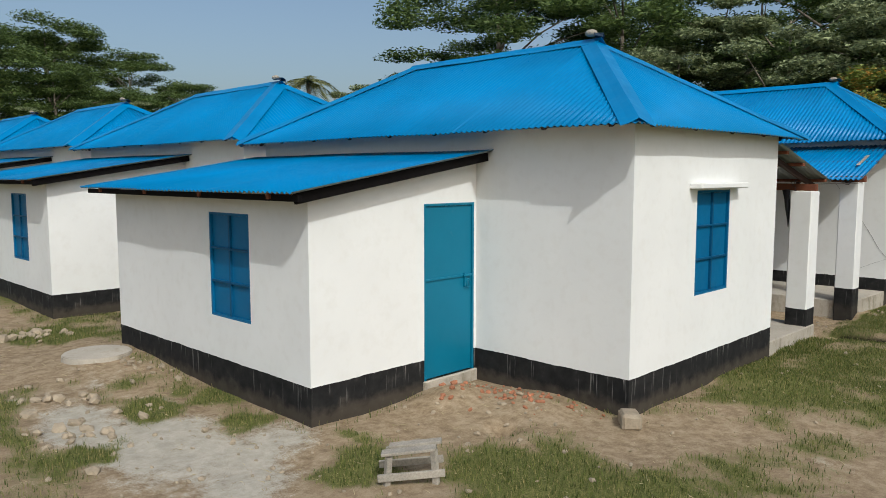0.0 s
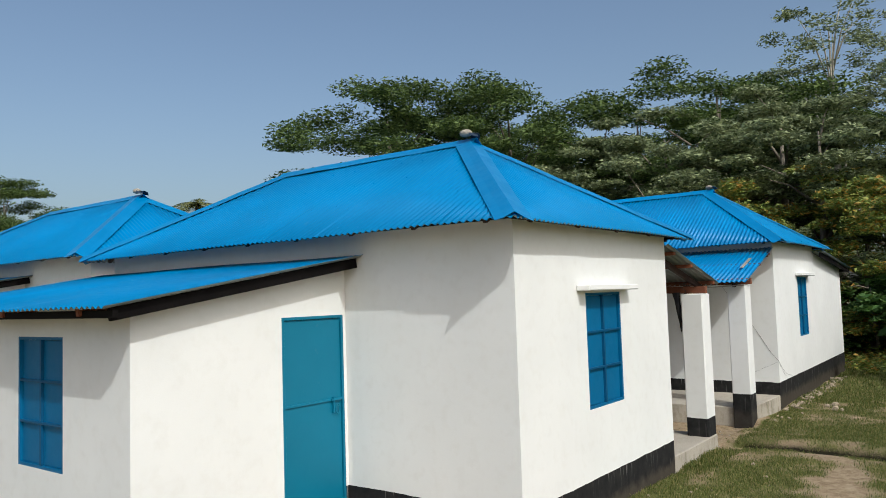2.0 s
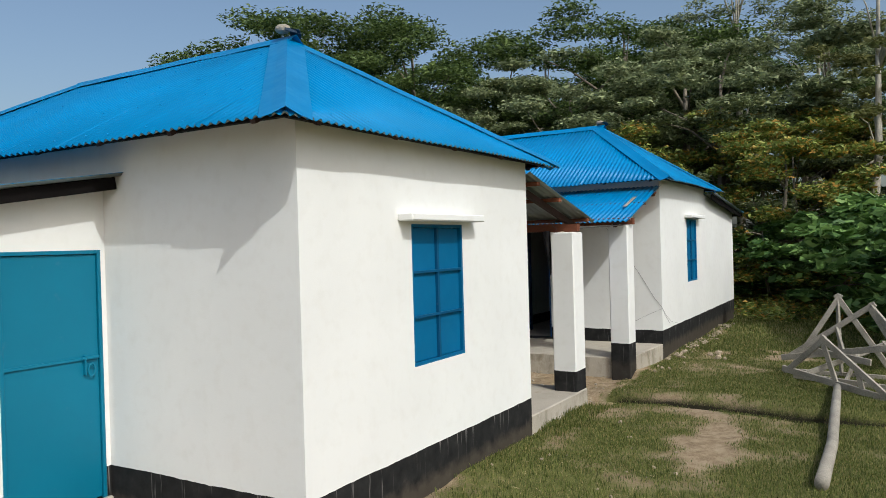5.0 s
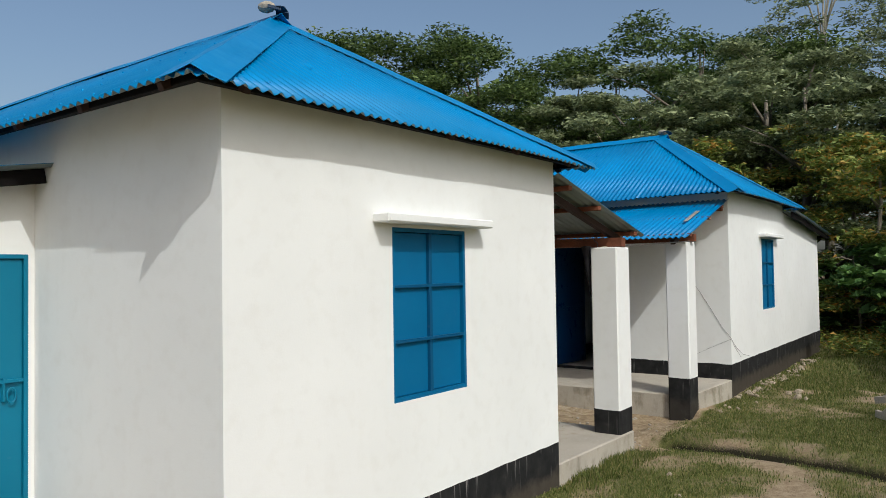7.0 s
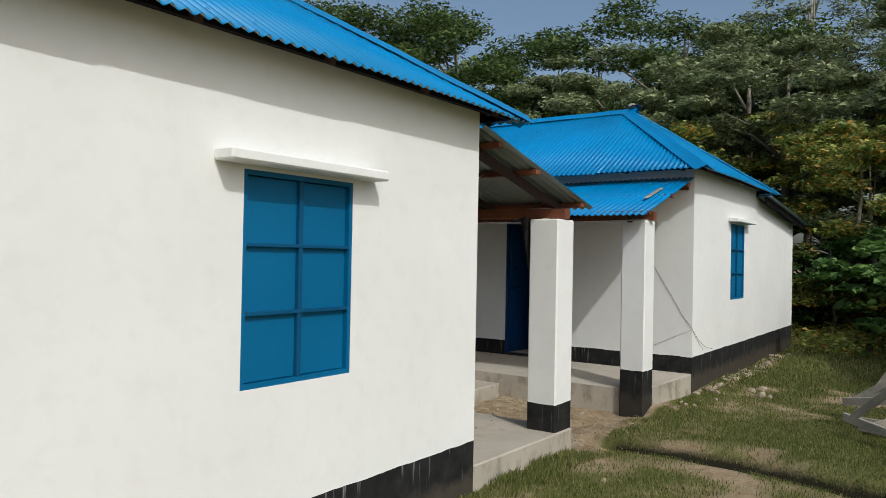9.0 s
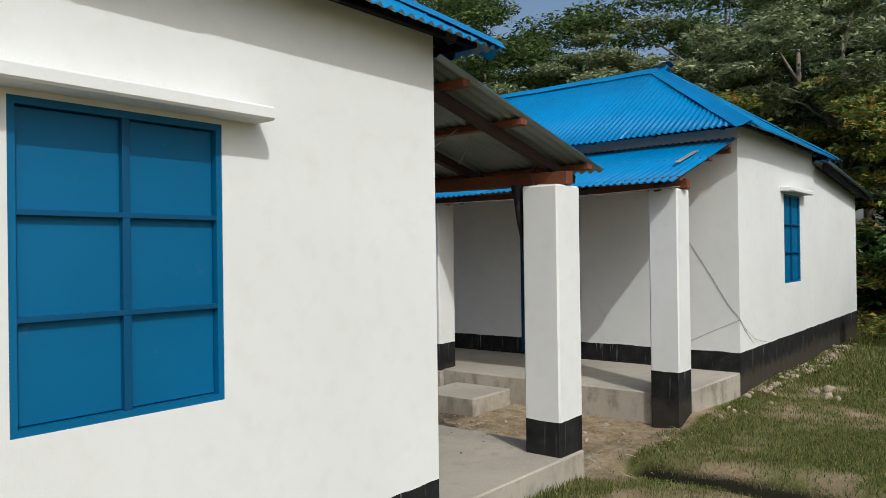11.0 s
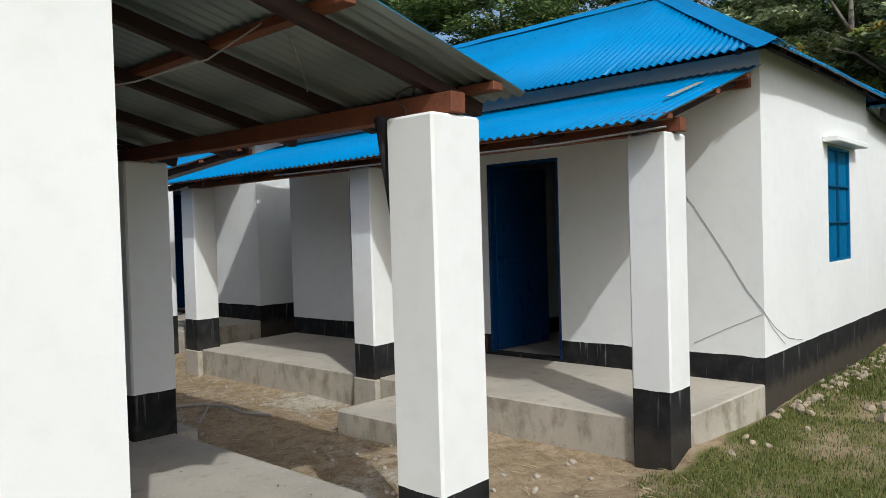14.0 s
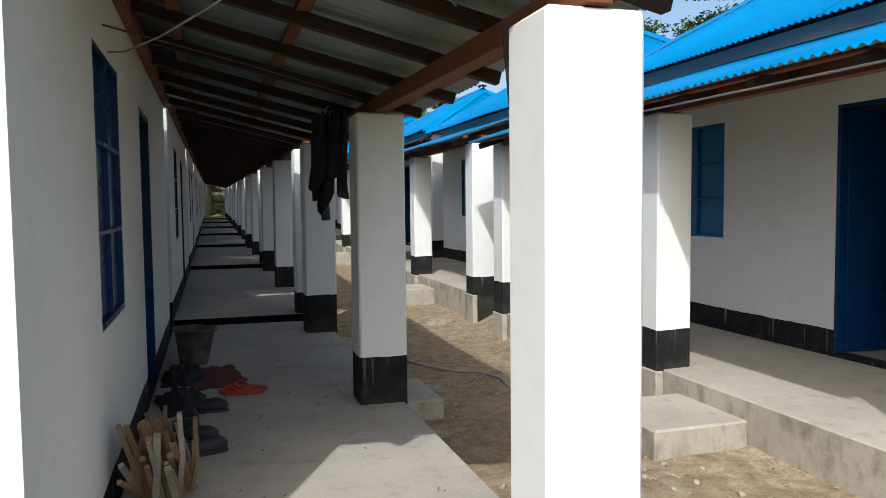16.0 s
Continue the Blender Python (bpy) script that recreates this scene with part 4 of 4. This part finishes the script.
blades("grass", "short trampled green and straw-coloured grass", (2.6, 12.5, -4.2, 0.35), 230000, 0.036, 0.0032, GRASS, 1, turf)
blades("grass", "short trampled green and straw-coloured grass", (10, 21, -5.5, 0.2), 50000, 0.06, 0.0068, GRASS, 2, turf)
blades("grass", "patchy short grass on sandy earth", (-6.5, 2.6, -4.5, 11), 235000, 0.05, 0.0034, GRASS, 3, turf)
blades("straw", "dry straw and stalks scattered over the yard", (5.4, 7.9, -0.3, 12), 8000, 0.03, 0.003, DRYGRASS, 4, lambda x, y: 0.6, lean=4.0, cat="straw")
blades("straw", "dry stalks lying on bare earth", (-5.5, 3, -2, 8), 5000, 0.025, 0.003, DRYGRASS, 5, lambda x, y: 0.0 if indoors(x, y) else 0.7, lean=4.0, cat="straw")
blades("grass", "longer grass along the foot of the walls", (-2.75, 3.9, -0.35, 7), 30000, 0.07, 0.0035, GRASS, 6, lambda x, y: 0.0 if indoors(x, y) else (0.5 if (y > -0.25 and -0.12 < y < 0 and x > 0) or (-2.6 < x < -2.41 and y > 2) or (1.9 < y < 2.08 and -2.4 < x < -1) else 0.0) * max(0, fbm(x, y, 1.5) + 0.5))
blades("grass", "long grass along the veranda edge", (3.75, 5.6, -0.35, 0.0), 4500, 0.075, 0.0035, GRASS, 7, lambda x, y: max(0, 0.3 + fbm(x, y, 2.0)))

rngw = np.random.default_rng(9)
pts = []
for k in range(95):
    x, y = rngw.uniform(15.5, 20.5), rngw.uniform(-3.4, 0.6)
    if x < 16.7 and y > -0.3:
        continue
    c = np.array([x, y, ground_z(x, y) + 0.16])
    pts.append(c + rngw.normal(size=(45, 3)) * np.array([0.17, 0.17, 0.11]))
tagged(new("weeds", leaf_mesh("weeds", np.concatenate(pts), 0.09, rngw, SHRUBLEAF)), "low leafy weeds at the edge of the grass", "weeds", kind="stuff")


def stone(bm, c, r, rng, squash=0.65):
    vs = bmesh.ops.create_icosphere(bm, subdivisions=1, radius=1)["verts"]
    m = Matrix.Translation(c) @ pose(0, 0, 0, rng.uniform(0, 40), rng.uniform(0, 40), rng.uniform(0, 360)) @ Matrix.Diagonal((r * rng.uniform(0.8, 1.3), r * rng.uniform(0.7, 1.1), r * squash, 1))
    for v in vs:
        v.co *= rng.uniform(0.78, 1.15)
    bmesh.ops.transform(bm, matrix=m, verts=vs)


def rubble(name, label, spots, mat, seed):
    rng = random.Random(seed)
    me_all = []
    bm = bmesh.new()
    for x, y, n, sx, sy, r in spots:
        for _ in range(n):
            px, py = rng.gauss(x, sx), rng.gauss(y, sy)
            if indoors(px, py):
                continue
            q = r * rng.uniform(0.35, 1.4)
            stone(bm, (px, py, ground_z(px, py) + q * 0.25), q, rng)
    return solid(name, bm, mat, label, "rubble", kind="stuff")


rubble("rubble", "pale rubble along the foot of the wall", [(9.5 + 0.45 * k, -0.22, 12, 0.25, 0.07, 0.04) for k in range(12)] + [(9.9, -0.85, 5, 0.15, 0.1, 0.08), (8.2, -0.3, 10, 0.4, 0.12, 0.03)], CLOD, 1)
rubble("rubble", "broken brick chips beside the back door", [(-0.35, 1.25, 60, 0.22, 0.3, 0.025), (-0.15, 0.75, 25, 0.1, 0.3, 0.025), (-0.7, 1.7, 10, 0.2, 0.15, 0.035)], BRICKRED, 2)
rubble("rubble", "grey lumps of earth and sand on the ground", [(-3.95, 4.0, 40, 0.35, 0.7, 0.06), (-3.0, 8.2, 18, 0.25, 0.25, 0.09), (-3.4, 2.2, 50, 0.5, 0.8, 0.025), (-1.0, 1.2, 40, 0.7, 0.5, 0.03), (-2.6, 5.2, 30, 0.4, 0.6, 0.04), (-1.0, -0.2, 25, 1.2, 0.4, 0.025), (3.5, -1.3, 25, 1.2, 0.5, 0.02)], CLOD, 3)
rubble("rubble", "grit and small stones in the yard", [(6.6, 0.8 + 0.7 * k, 30, 0.55, 0.35, 0.022) for k in range(12)], STONE, 4)

# ---- things about the houses ----
gz = ground_z
# round cement cover
bm = bmesh.new()
bmesh.ops.create_cone(bm, cap_ends=True, segments=40, radius1=0.43, radius2=0.42, depth=0.09)
bmesh.ops.bevel(bm, geom=[e for e in bm.edges if abs(e.verts[0].co.z - e.verts[1].co.z) < 1e-4 and e.verts[0].co.z > 0], offset=0.012, segments=2, affect="EDGES")
solid("pit_cover", bm, CEMENT, "round cement pit cover set in bare earth", "cover", Matrix.Translation((-2.93, 6.08, gz(-2.93, 6.08) - 0.01)))
# block by the house corner
bm = box(bmesh.new(), -0.16, 0.16, -0.1, 0.1, 0, 0.16, 0.03)
for v in bm.verts:
    v.co += 0.012 * noise.noise_vector(v.co * 9)
solid("brick", bm, CLOD, "worn pale brick lying by the house corner", "brick", Matrix.Translation((-0.20, -0.14, gz(-0.20, -0.14) - 0.015)) @ pose(0, 0, 0, 0, 4, 38))
# broken stool of rough boards
st = thing("broken_stool", "broken stool of rough weathered boards on the ground", "stool", Matrix.Translation((-2.55, 0.5, gz(-2.55, 0.5) - 0.02)) @ pose(0, 0, 0, 0, 0, -43))
for x in (-0.2, 0.2):
    for y in (-0.13, 0.13):
        part("leg", bar(bmesh.new(), (x, y, 0), (x * 0.9, y * 0.9, 0.24 if x < 0 else 0.3), 0.045, 0.05), GREYWOOD, st)
for y in (-0.15, 0.15):
    part("rail", bar(bmesh.new(), (-0.27, y, 0.08), (0.27, y, 0.12), 0.03, 0.06), GREYWOOD, st)
part("seat_board", bar(bmesh.new(), (-0.24, -0.08, 0.26), (0.2, -0.1, 0.31), 0.11, 0.025), GREYWOOD, st)
part("seat_board", bar(bmesh.new(), (-0.18, 0.09, 0.26), (0.25, 0.06, 0.31), 0.09, 0.025), GREYWOOD, st)
# old roof trusses stacked at the edge of the grass
def truss(label, a, b, apex, extra):
    t = thing("roof_truss", label, "truss", group="old roof trusses")
    a, b, apex = Vector(a), Vector(b), Vector(apex)
    part("bottom_chord", bar(bmesh.new(), a + (a - b) * 0.06, b + (b - a) * 0.05, 0.045, 0.085), GREYWOOD, t)
    part("rafter", bar(bmesh.new(), a, apex + (apex - a) * 0.05, 0.04, 0.075), GREYWOOD, t)
    part("rafter", bar(bmesh.new(), b, apex + (apex - b) * 0.05, 0.04, 0.075), GREYWOOD, t)
    for p, q in extra:
        part("brace", bar(bmesh.new(), a.lerp(b, p), apex.lerp(b if p > 0.5 else a, q), 0.035, 0.06), GREYWOOD, t)
    return t


truss("weathered grey timber truss leaning on the pile", (7.65, -2.18, 0.24), (6.85, -3.42, 0.06), (7.3, -2.66, 0.73), [(0.5, 0.05), (0.75, 0.5)])
truss("weathered grey timber truss with a raised chord", (8.25, -2.12, 0.33), (7.6, -3.6, 0.64), (8.0, -3.2, 1.12), [(0.5, 0.4)])
truss("weathered grey timber truss standing on edge", (8.6, -2.1, 0.06), (8.5, -3.5, 0.05), (8.6, -2.78, 1.18), [(0.5, 0.02)])
truss("weathered grey timber truss lying at the back", (8.0, -2.3, 0.10), (7.5, -3.75, 0.06), (8.35, -3.35, 0.55), [(0.4, 0.3)])
for a, b in (((7.5, -3.56, 0.66), (7.7, -3.6, 0.02)), ((7.95, -3.2, 1.1), (7.7, -3.75, 0.1)), ((7.7, -2.5, 0.52), (7.3, -3.2, 0.45))):
    solid("plank", bar(bmesh.new(), a, b, 0.03, 0.085), GREYWOOD, "grey weathered plank propped among the trusses", "plank")
# pole on the grass
solid("pole", tube(bmesh.new(), [(2.95, -2.90, gz(2.95, -2.90) + 0.06), (4.4, -2.90, gz(4.4, -2.90) + 0.05), (6.0, -2.86, gz(6.0, -2.86) + 0.10), (7.5, -2.80, gz(7.5, -2.80) + 0.07)], [0.058, 0.054, 0.05, 0.045], 12), GREYWOOD, "round pale timber pole lying on the grass", "pole", smooth=True)
# rusty strip lying up the slope of the far veranda roof
solid("roof_strip", bar(bmesh.new(), (7.98, 0.20, 2.665), (8.55, 0.19, 2.845), 0.06, 0.006, bevel=0.001), GREYWOOD, "weathered strip lying on the blue veranda roof", "strip")
# hose in the yard
solid("hose", tube(bmesh.new(), [(x, y, gz(x, y) + 0.018) for x, y in ((6.15, 5.9), (6.3, 5.4), (6.5, 5.0), (6.72, 4.85), (6.8, 4.5), (6.76, 4.2), (6.9, 3.9))], 0.016, 8), WIREGREY, "grey plastic hose lying across the yard", "hose", smooth=True)
solid("stick", tube(bmesh.new(), [(6.72, 4.75, gz(6.7, 4.7) + 0.015), (6.5, 4.45, gz(6.5, 4.4) + 0.015), (6.3, 4.2, gz(6.3, 4.2) + 0.012)], 0.01, 6), WIREGREY, "thin bent stick lying in the yard", "stick")
# cables over the far house's corner
solid("cable", tube(bmesh.new(), [(9.295, 0.95, 2.35), (9.295, 0.60, 1.88), (9.295, 0.42, 1.60), (9.295, 0.27, 1.36), (9.295, 0.12, 1.10), (9.294, -0.018, 0.93), (9.31, -0.028, 0.90), (9.55, -0.026, 0.76), (9.9, -0.027, 0.62), (10.35, -0.026, 0.545)], 0.0022, 5), WIREDARK, "thin dark cable strung down the white wall", "cable")
solid("cable", tube(bmesh.new(), [(9.295, 0.62, 0.60), (9.295, 0.3, 0.76), (9.295, 0.08, 0.86), (9.294, -0.026, 0.91), (9.45, -0.027, 0.78), (9.80, -0.026, 0.585)], 0.002, 4), WIREDARK, "thin dark cable end on the white wall", "cable")
solid("cable", tube(bmesh.new(), [(7.40, -0.05, 2.36), (7.39, 0.8, 2.33), (7.385, 1.9, 2.335), (7.39, 3.1, 2.345), (7.395, 4.4, 2.36)], 0.008, 5), WIREGREY, "pale cable slung along the veranda eave", "cable")
# wires under the near veranda
zv = lambda x: 2.90 - 0.239 * (x - 3.71)
solid("wire", tube(bmesh.new(), [(3.715, 1.97, 2.41), (3.82, 1.72, 2.37), (4.0, 1.30, 2.36), (4.2, 0.88, 2.39), (4.4, 0.62, 2.47), (4.62, 0.52, 2.65)], 0.0045, 5), WIREGREY, "grey wire slung under the veranda roof", "wire")
solid("wire", tube(bmesh.new(), [(3.74, 1.6, 2.46), (4.4, 2.3, 2.44), (5.30, 3.3, 2.40)], 0.005, 5), WIREDARK, "dark wire slung under the veranda roof", "wire")
solid("wire", tube(bmesh.new(), [(4.75, 0.5, zv(4.75) - 0.05), (5.1, 0.85, zv(5.1) - 0.06), (5.36, 1.15, 2.42)], 0.005, 5), WIREGREY, "thin grey wire tied to the beam", "wire")
solid("wire", tube(bmesh.new(), [(5.33 + 0.07 * math.cos(a), 0.32 + 0.04 * math.sin(3 * a), 2.33 + 0.09 * math.sin(a)) for a in [k * 0.5 for k in range(14)]], 0.005, 5), WIREDARK, "loop of wire tied round the beam end", "wire")


def hanging_cloth(label, x, y0, y1, z0, z1, seed, mat):
    """A cloth folded over a line: two layers with soft folds and an uneven hem."""
    rng = random.Random(seed)
    bm = bmesh.new()
    nu, nv = 18, 14
    for side in (-1, 1):
        grid = []
        for j in range(nv + 1):
            row = []
            for i in range(nu + 1):
                u, w = i / nu, j / nv
                hem = 0.07 * noise.noise(Vector((u * 3, seed, side))) - 0.22 * (2 * u - 1) ** 4
                z = z1 - (z1 - z0 + hem) * w * (1.0 if side > 0 else 0.8)
                fold = 0.028 * math.sin(u * 17 + seed) * (0.3 + w) + 0.02 * math.sin(u * 7 + w * 3)
                row.append(bm.verts.new((x + side * (0.02 + 0.015 * w) + fold, y0 + (y1 - y0) * (0.5 + (u - 0.5) * (1 - 0.18 * w)), z)))
            grid.append(row)
        for a, b in zip(grid, grid[1:]):
            for i in range(nu):
                bm.faces.new((a[i], a[i + 1], b[i + 1], b[i]))
    ob = solid("hanging_cloth", bm, mat, label, "cloth", smooth=True)
    s = ob.modifiers.new("thickness", "SOLIDIFY")
    s.thickness = 0.006
    return ob


hanging_cloth("dark cloth hung over a line under the veranda", 5.02, 3.62, 4.25, 1.52, 2.36, 2, CLOTH)
hanging_cloth("short black cloth hung beside the column", 5.12, 3.54, 3.74, 1.72, 2.36, 5, CLOTH)
solid("clothes_line", tube(bmesh.new(), [(5.02, 3.4, 2.37), (5.03, 3.9, 2.355), (5.04, 4.5, 2.37)], 0.005, 5), WIREGREY, "thin line slung below the veranda roof", "line")
bm = bmesh.new()
for k in range(5):
    tube(bm, [(5.21 + 0.012 * k, 0.40 + 0.02 * (k % 3), 2.27), (5.215 + 0.014 * k, 0.38 + 0.016 * (k % 2), 2.0), (5.235 + 0.005 * k, 0.365, 1.70 + 0.03 * k)], [0.034, 0.024, 0.006], 6)
solid("umbrella", bm, CLOTH, "black folded umbrella hung behind the column top", "umbrella", smooth=True)

# ---- on the near veranda ----
VF = 0.22
bk = thing("bucket", "dark plastic bucket streaked with dried cement", "bucket", Matrix.Translation((3.99, 5.0, VF)) @ pose(0, 0, 0, 0, 3, 0))
bm = bmesh.new()
prof = [(0.0, 0.0), (0.12, 0.0), (0.125, 0.01), (0.175, 0.30), (0.195, 0.305), (0.195, 0.325), (0.165, 0.325), (0.115, 0.03), (0.0, 0.03)]
rings = [[bm.verts.new((r * math.cos(k * math.pi / 12), r * math.sin(k * math.pi / 12), z)) for k in range(24)] for r, z in prof[1:-1]]
for a, b in zip(rings, rings[1:]):
    for k in range(24):
        bm.faces.new((a[k], a[(k + 1) % 24], b[(k + 1) % 24], b[k]))
bm.faces.new(rings[0][::-1])
bm.faces.new(rings[-1])
part("body", bm, SOOT, bk, smooth=True)
part("handle", tube(bmesh.new(), [(0.19 * math.cos(a), 0.07 + 0.10 * math.sin(a), 0.30 + 0.02 * math.sin(a)) for a in [k * math.pi / 10 for k in range(11)]], 0.005, 5), STEEL, bk)


def heap(name, label, cx, cy, sx, sy, h, mat, seed, cat, rot=0):
    """Crumpled cloth: a thick sheet in folds, lying on the floor."""
    bm = bmesh.new()
    n = 22
    top = []
    for j in range(n + 1):
        row = []
        for i in range(n + 1):
            u, w = i / n * 2 - 1, j / n * 2 - 1
            rr = min(1.0, math.hypot(u, w) * (1 + 0.25 * noise.noise(Vector((u * 2, w * 2, seed)))))
            k = max(0.0, 1 - rr ** 3)
            z = 0.006 + h * k * (0.45 + 0.55 * abs(noise.noise(Vector((u * 2.6 + seed, w * 2.6, 1.0)))) * 2)
            row.append(bm.verts.new((u * sx * (0.85 + 0.15 * noise.noise(Vector((w * 3, seed, 0)))), w * sy * (0.85 + 0.15 * noise.noise(Vector((u * 3, seed, 5)))), z)))
        top.append(row)
    for a, b in zip(top, top[1:]):
        for i in range(n):
            bm.faces.new((a[i], a[i + 1], b[i + 1], b[i]))
    ex = bmesh.ops.extrude_face_region(bm, geom=bm.faces[:])
    for v in [g for g in ex["geom"] if isinstance(g, bmesh.types.BMVert)]:
        v.co.z = 0.001
    bmesh.ops.recalc_face_normals(bm, faces=bm.faces)
    return solid(name, bm, mat, label, cat, Matrix.Translation((cx, cy, VF)) @ pose(0, 0, 0, 0, 0, rot), smooth=True)


heap("cloth", "red-brown cloth spread on the veranda floor", 4.18, 4.35, 0.24, 0.48, 0.02, REDCLOTH, 3, "cloth", 8)
heap("cloth", "dark crumpled cloth heaped by the wall", 3.93, 4.4, 0.2, 0.35, 0.13, CLOTH, 8, "cloth")
heap("sack", "dark empty sack crumpled by the wall", 3.95, 3.55, 0.2, 0.38, 0.12, CLOTH, 14, "sack", 10)


def sandal(label, x, y, rz, mat, s=1.0):
    t = thing("sandal", label, "sandal", Matrix.Translation((x, y, VF)) @ pose(0, 0, 0, 0, 0, rz), "sandals on the veranda")
    bm = bmesh.new()
    out = [(0.045 * s * (1 + 0.25 * math.cos(a)) * math.sin(a), 0.135 * s * math.cos(a)) for a in [k * math.pi / 12 for k in range(24)]]
    lo = [bm.verts.new((x_, y_, 0.001)) for x_, y_ in out]
    hi = [bm.verts.new((x_ * 1.05, y_ * 1.02, 0.024 * s)) for x_, y_ in out]
    bm.faces.new(lo[::-1])
    bm.faces.new(hi)
    for k in range(24):
        bm.faces.new((lo[k], lo[(k + 1) % 24], hi[(k + 1) % 24], hi[k]))
    part("sole", bm, mat, t)
    for sg in (-1, 1):
        part("strap", tube(bmesh.new(), [(0, 0.085 * s, 0.022), (sg * 0.03 * s, 0.05 * s, 0.055 * s), (sg * 0.048 * s, -0.01 * s, 0.02)], [0.007, 0.010, 0.008], 6), mat, t)
    return t


sandal("bright red rubber sandal on the cement floor", 4.36, 3.72, 75, REDRUBBER, 1.25)
sandal("bright red rubber sandal lying against its pair", 4.40, 3.82, 68, REDRUBBER, 1.25)


def shoe(label, x, y, rz, s=1.0):
    t = thing("shoe", label, "shoe", Matrix.Translation((x, y, VF)) @ pose(0, 0, 0, 0, 0, rz), "shoes by the wall")
    bm = bmesh.new()
    bmesh.ops.create_uvsphere(bm, u_segments=16, v_segments=10, radius=1)
    for v in bm.verts:
        p = v.co.copy()
        k = 0.5 + 0.5 * p.y
        v.co = Vector((p.x * 0.05 * (1 - 0.15 * k), p.y * 0.14, max(0.0, (p.z + 0.35)) * (0.035 + 0.045 * (1 - k)))) * s + Vector((0, 0, 0.012))
    part("upper", bm, BLACKRUBBER, t, smooth=True)
    bm = bmesh.new()
    bmesh.ops.create_cone(bm, cap_ends=True, segments=20, radius1=0.052 * s, radius2=0.05 * s, depth=0.018, matrix=Matrix.Translation((0, 0, 0.0095)) @ Matrix.Diagonal((1, 2.75, 1, 1)))
    part("sole", bm, BLACKRUBBER, t)
    return t


for x, y, r in ((4.06, 2.62, 70), (4.10, 2.36, 100), (3.98, 2.85, 40), (4.0, 3.1, 20), (4.12, 3.28, 80)):
    shoe("dusty black shoe on the cement floor", x, y, r, 1.0)
# split firewood stacked against the wall
rf = random.Random(12)
for k in range(46):
    x, y = 3.84 + rf.uniform(0, 0.22), 1.45 + rf.uniform(0, 0.6)
    L, w = rf.uniform(0.26, 0.5), rf.uniform(0.018, 0.042)
    tilt = Vector((rf.uniform(-0.14, 0.06), rf.uniform(-0.55, -0.1), rf.uniform(0.35, 0.75))).normalized()
    a = Vector((x, y, VF + 0.03))
    b = a + tilt * L
    b.x = max(b.x, 3.765)
    bm = tube(bmesh.new(), [a, a.lerp(b, 0.5) + Vector((rf.uniform(0, 0.02), rf.uniform(-0.02, 0.02), 0)), b], [w * 0.6, w * 0.55, w * 0.5], 4)
    solid("firewood", bm, PALEWOOD if k % 4 else GREYWOOD, "split stick of firewood stacked against the wall", "firewood", group="firewood stack")
# dry leaves and chips on the veranda floor
bm = bmesh.new()
for k in range(110):
    x, y, a, r = rf.uniform(3.8, 5.4), rf.uniform(0.5, 6.2), rf.uniform(0, 6.28), rf.uniform(0.006, 0.018)
    vs = [bm.verts.new((x + r * math.cos(a + q) * (1 if i % 2 else 0.45), y + r * math.sin(a + q) * (1 if i % 2 else 0.45), VF + 0.003 + 0.004 * i % 3)) for i, q in enumerate((0, 1.57, 3.14, 4.71))]
    bm.faces.new(vs)
solid("litter", bm, BARK, "dry leaf scraps on the cement floor", "litter", kind="stuff")

# pale two-storey building glimpsed behind the trees
fb = thing("far_building", "pale plastered building half hidden behind the trees", "building", Matrix.Translation((39, -8.0, 0)))
part("wall", plate(bmesh.new(), lambda a, d, z: (d, a, z), -4, 4, -0.5, 7.0, 0, 0.25, [(-3.0, -1.8, 1.0, 2.4), (1.8, 3.0, 1.0, 2.4), (-3.0, -1.8, 4.4, 5.8), (-0.6, 0.6, 4.4, 5.8), (1.8, 3.0, 4.4, 5.8)]), WALL, fb)
for s in (-1, 1):
    part("wall", plate(bmesh.new(), lambda a, d, z: (a, s * (4 - d), z), 0.25, 6, -0.5, 7.0, 0, 0.25), WALL, fb)
part("wall", plate(bmesh.new(), lambda a, d, z: (6 - d, a, z), -3.75, 3.75, -0.5, 7.0, 0, 0.25), WALL, fb)
part("roof", box(bmesh.new(), -0.4, 6.4, -4.4, 4.4, 7.0, 7.25, 0.03), CEMENT, fb)
for a, z in ((-3.0, 1.0), (1.8, 1.0), (-3.0, 4.4), (-0.6, 4.4), (1.8, 4.4)):
    w = part("window", box(bmesh.new(), 0.1, 0.16, a, a + 1.2, z, z + 1.4, 0.01), DARKBLUE, fb)
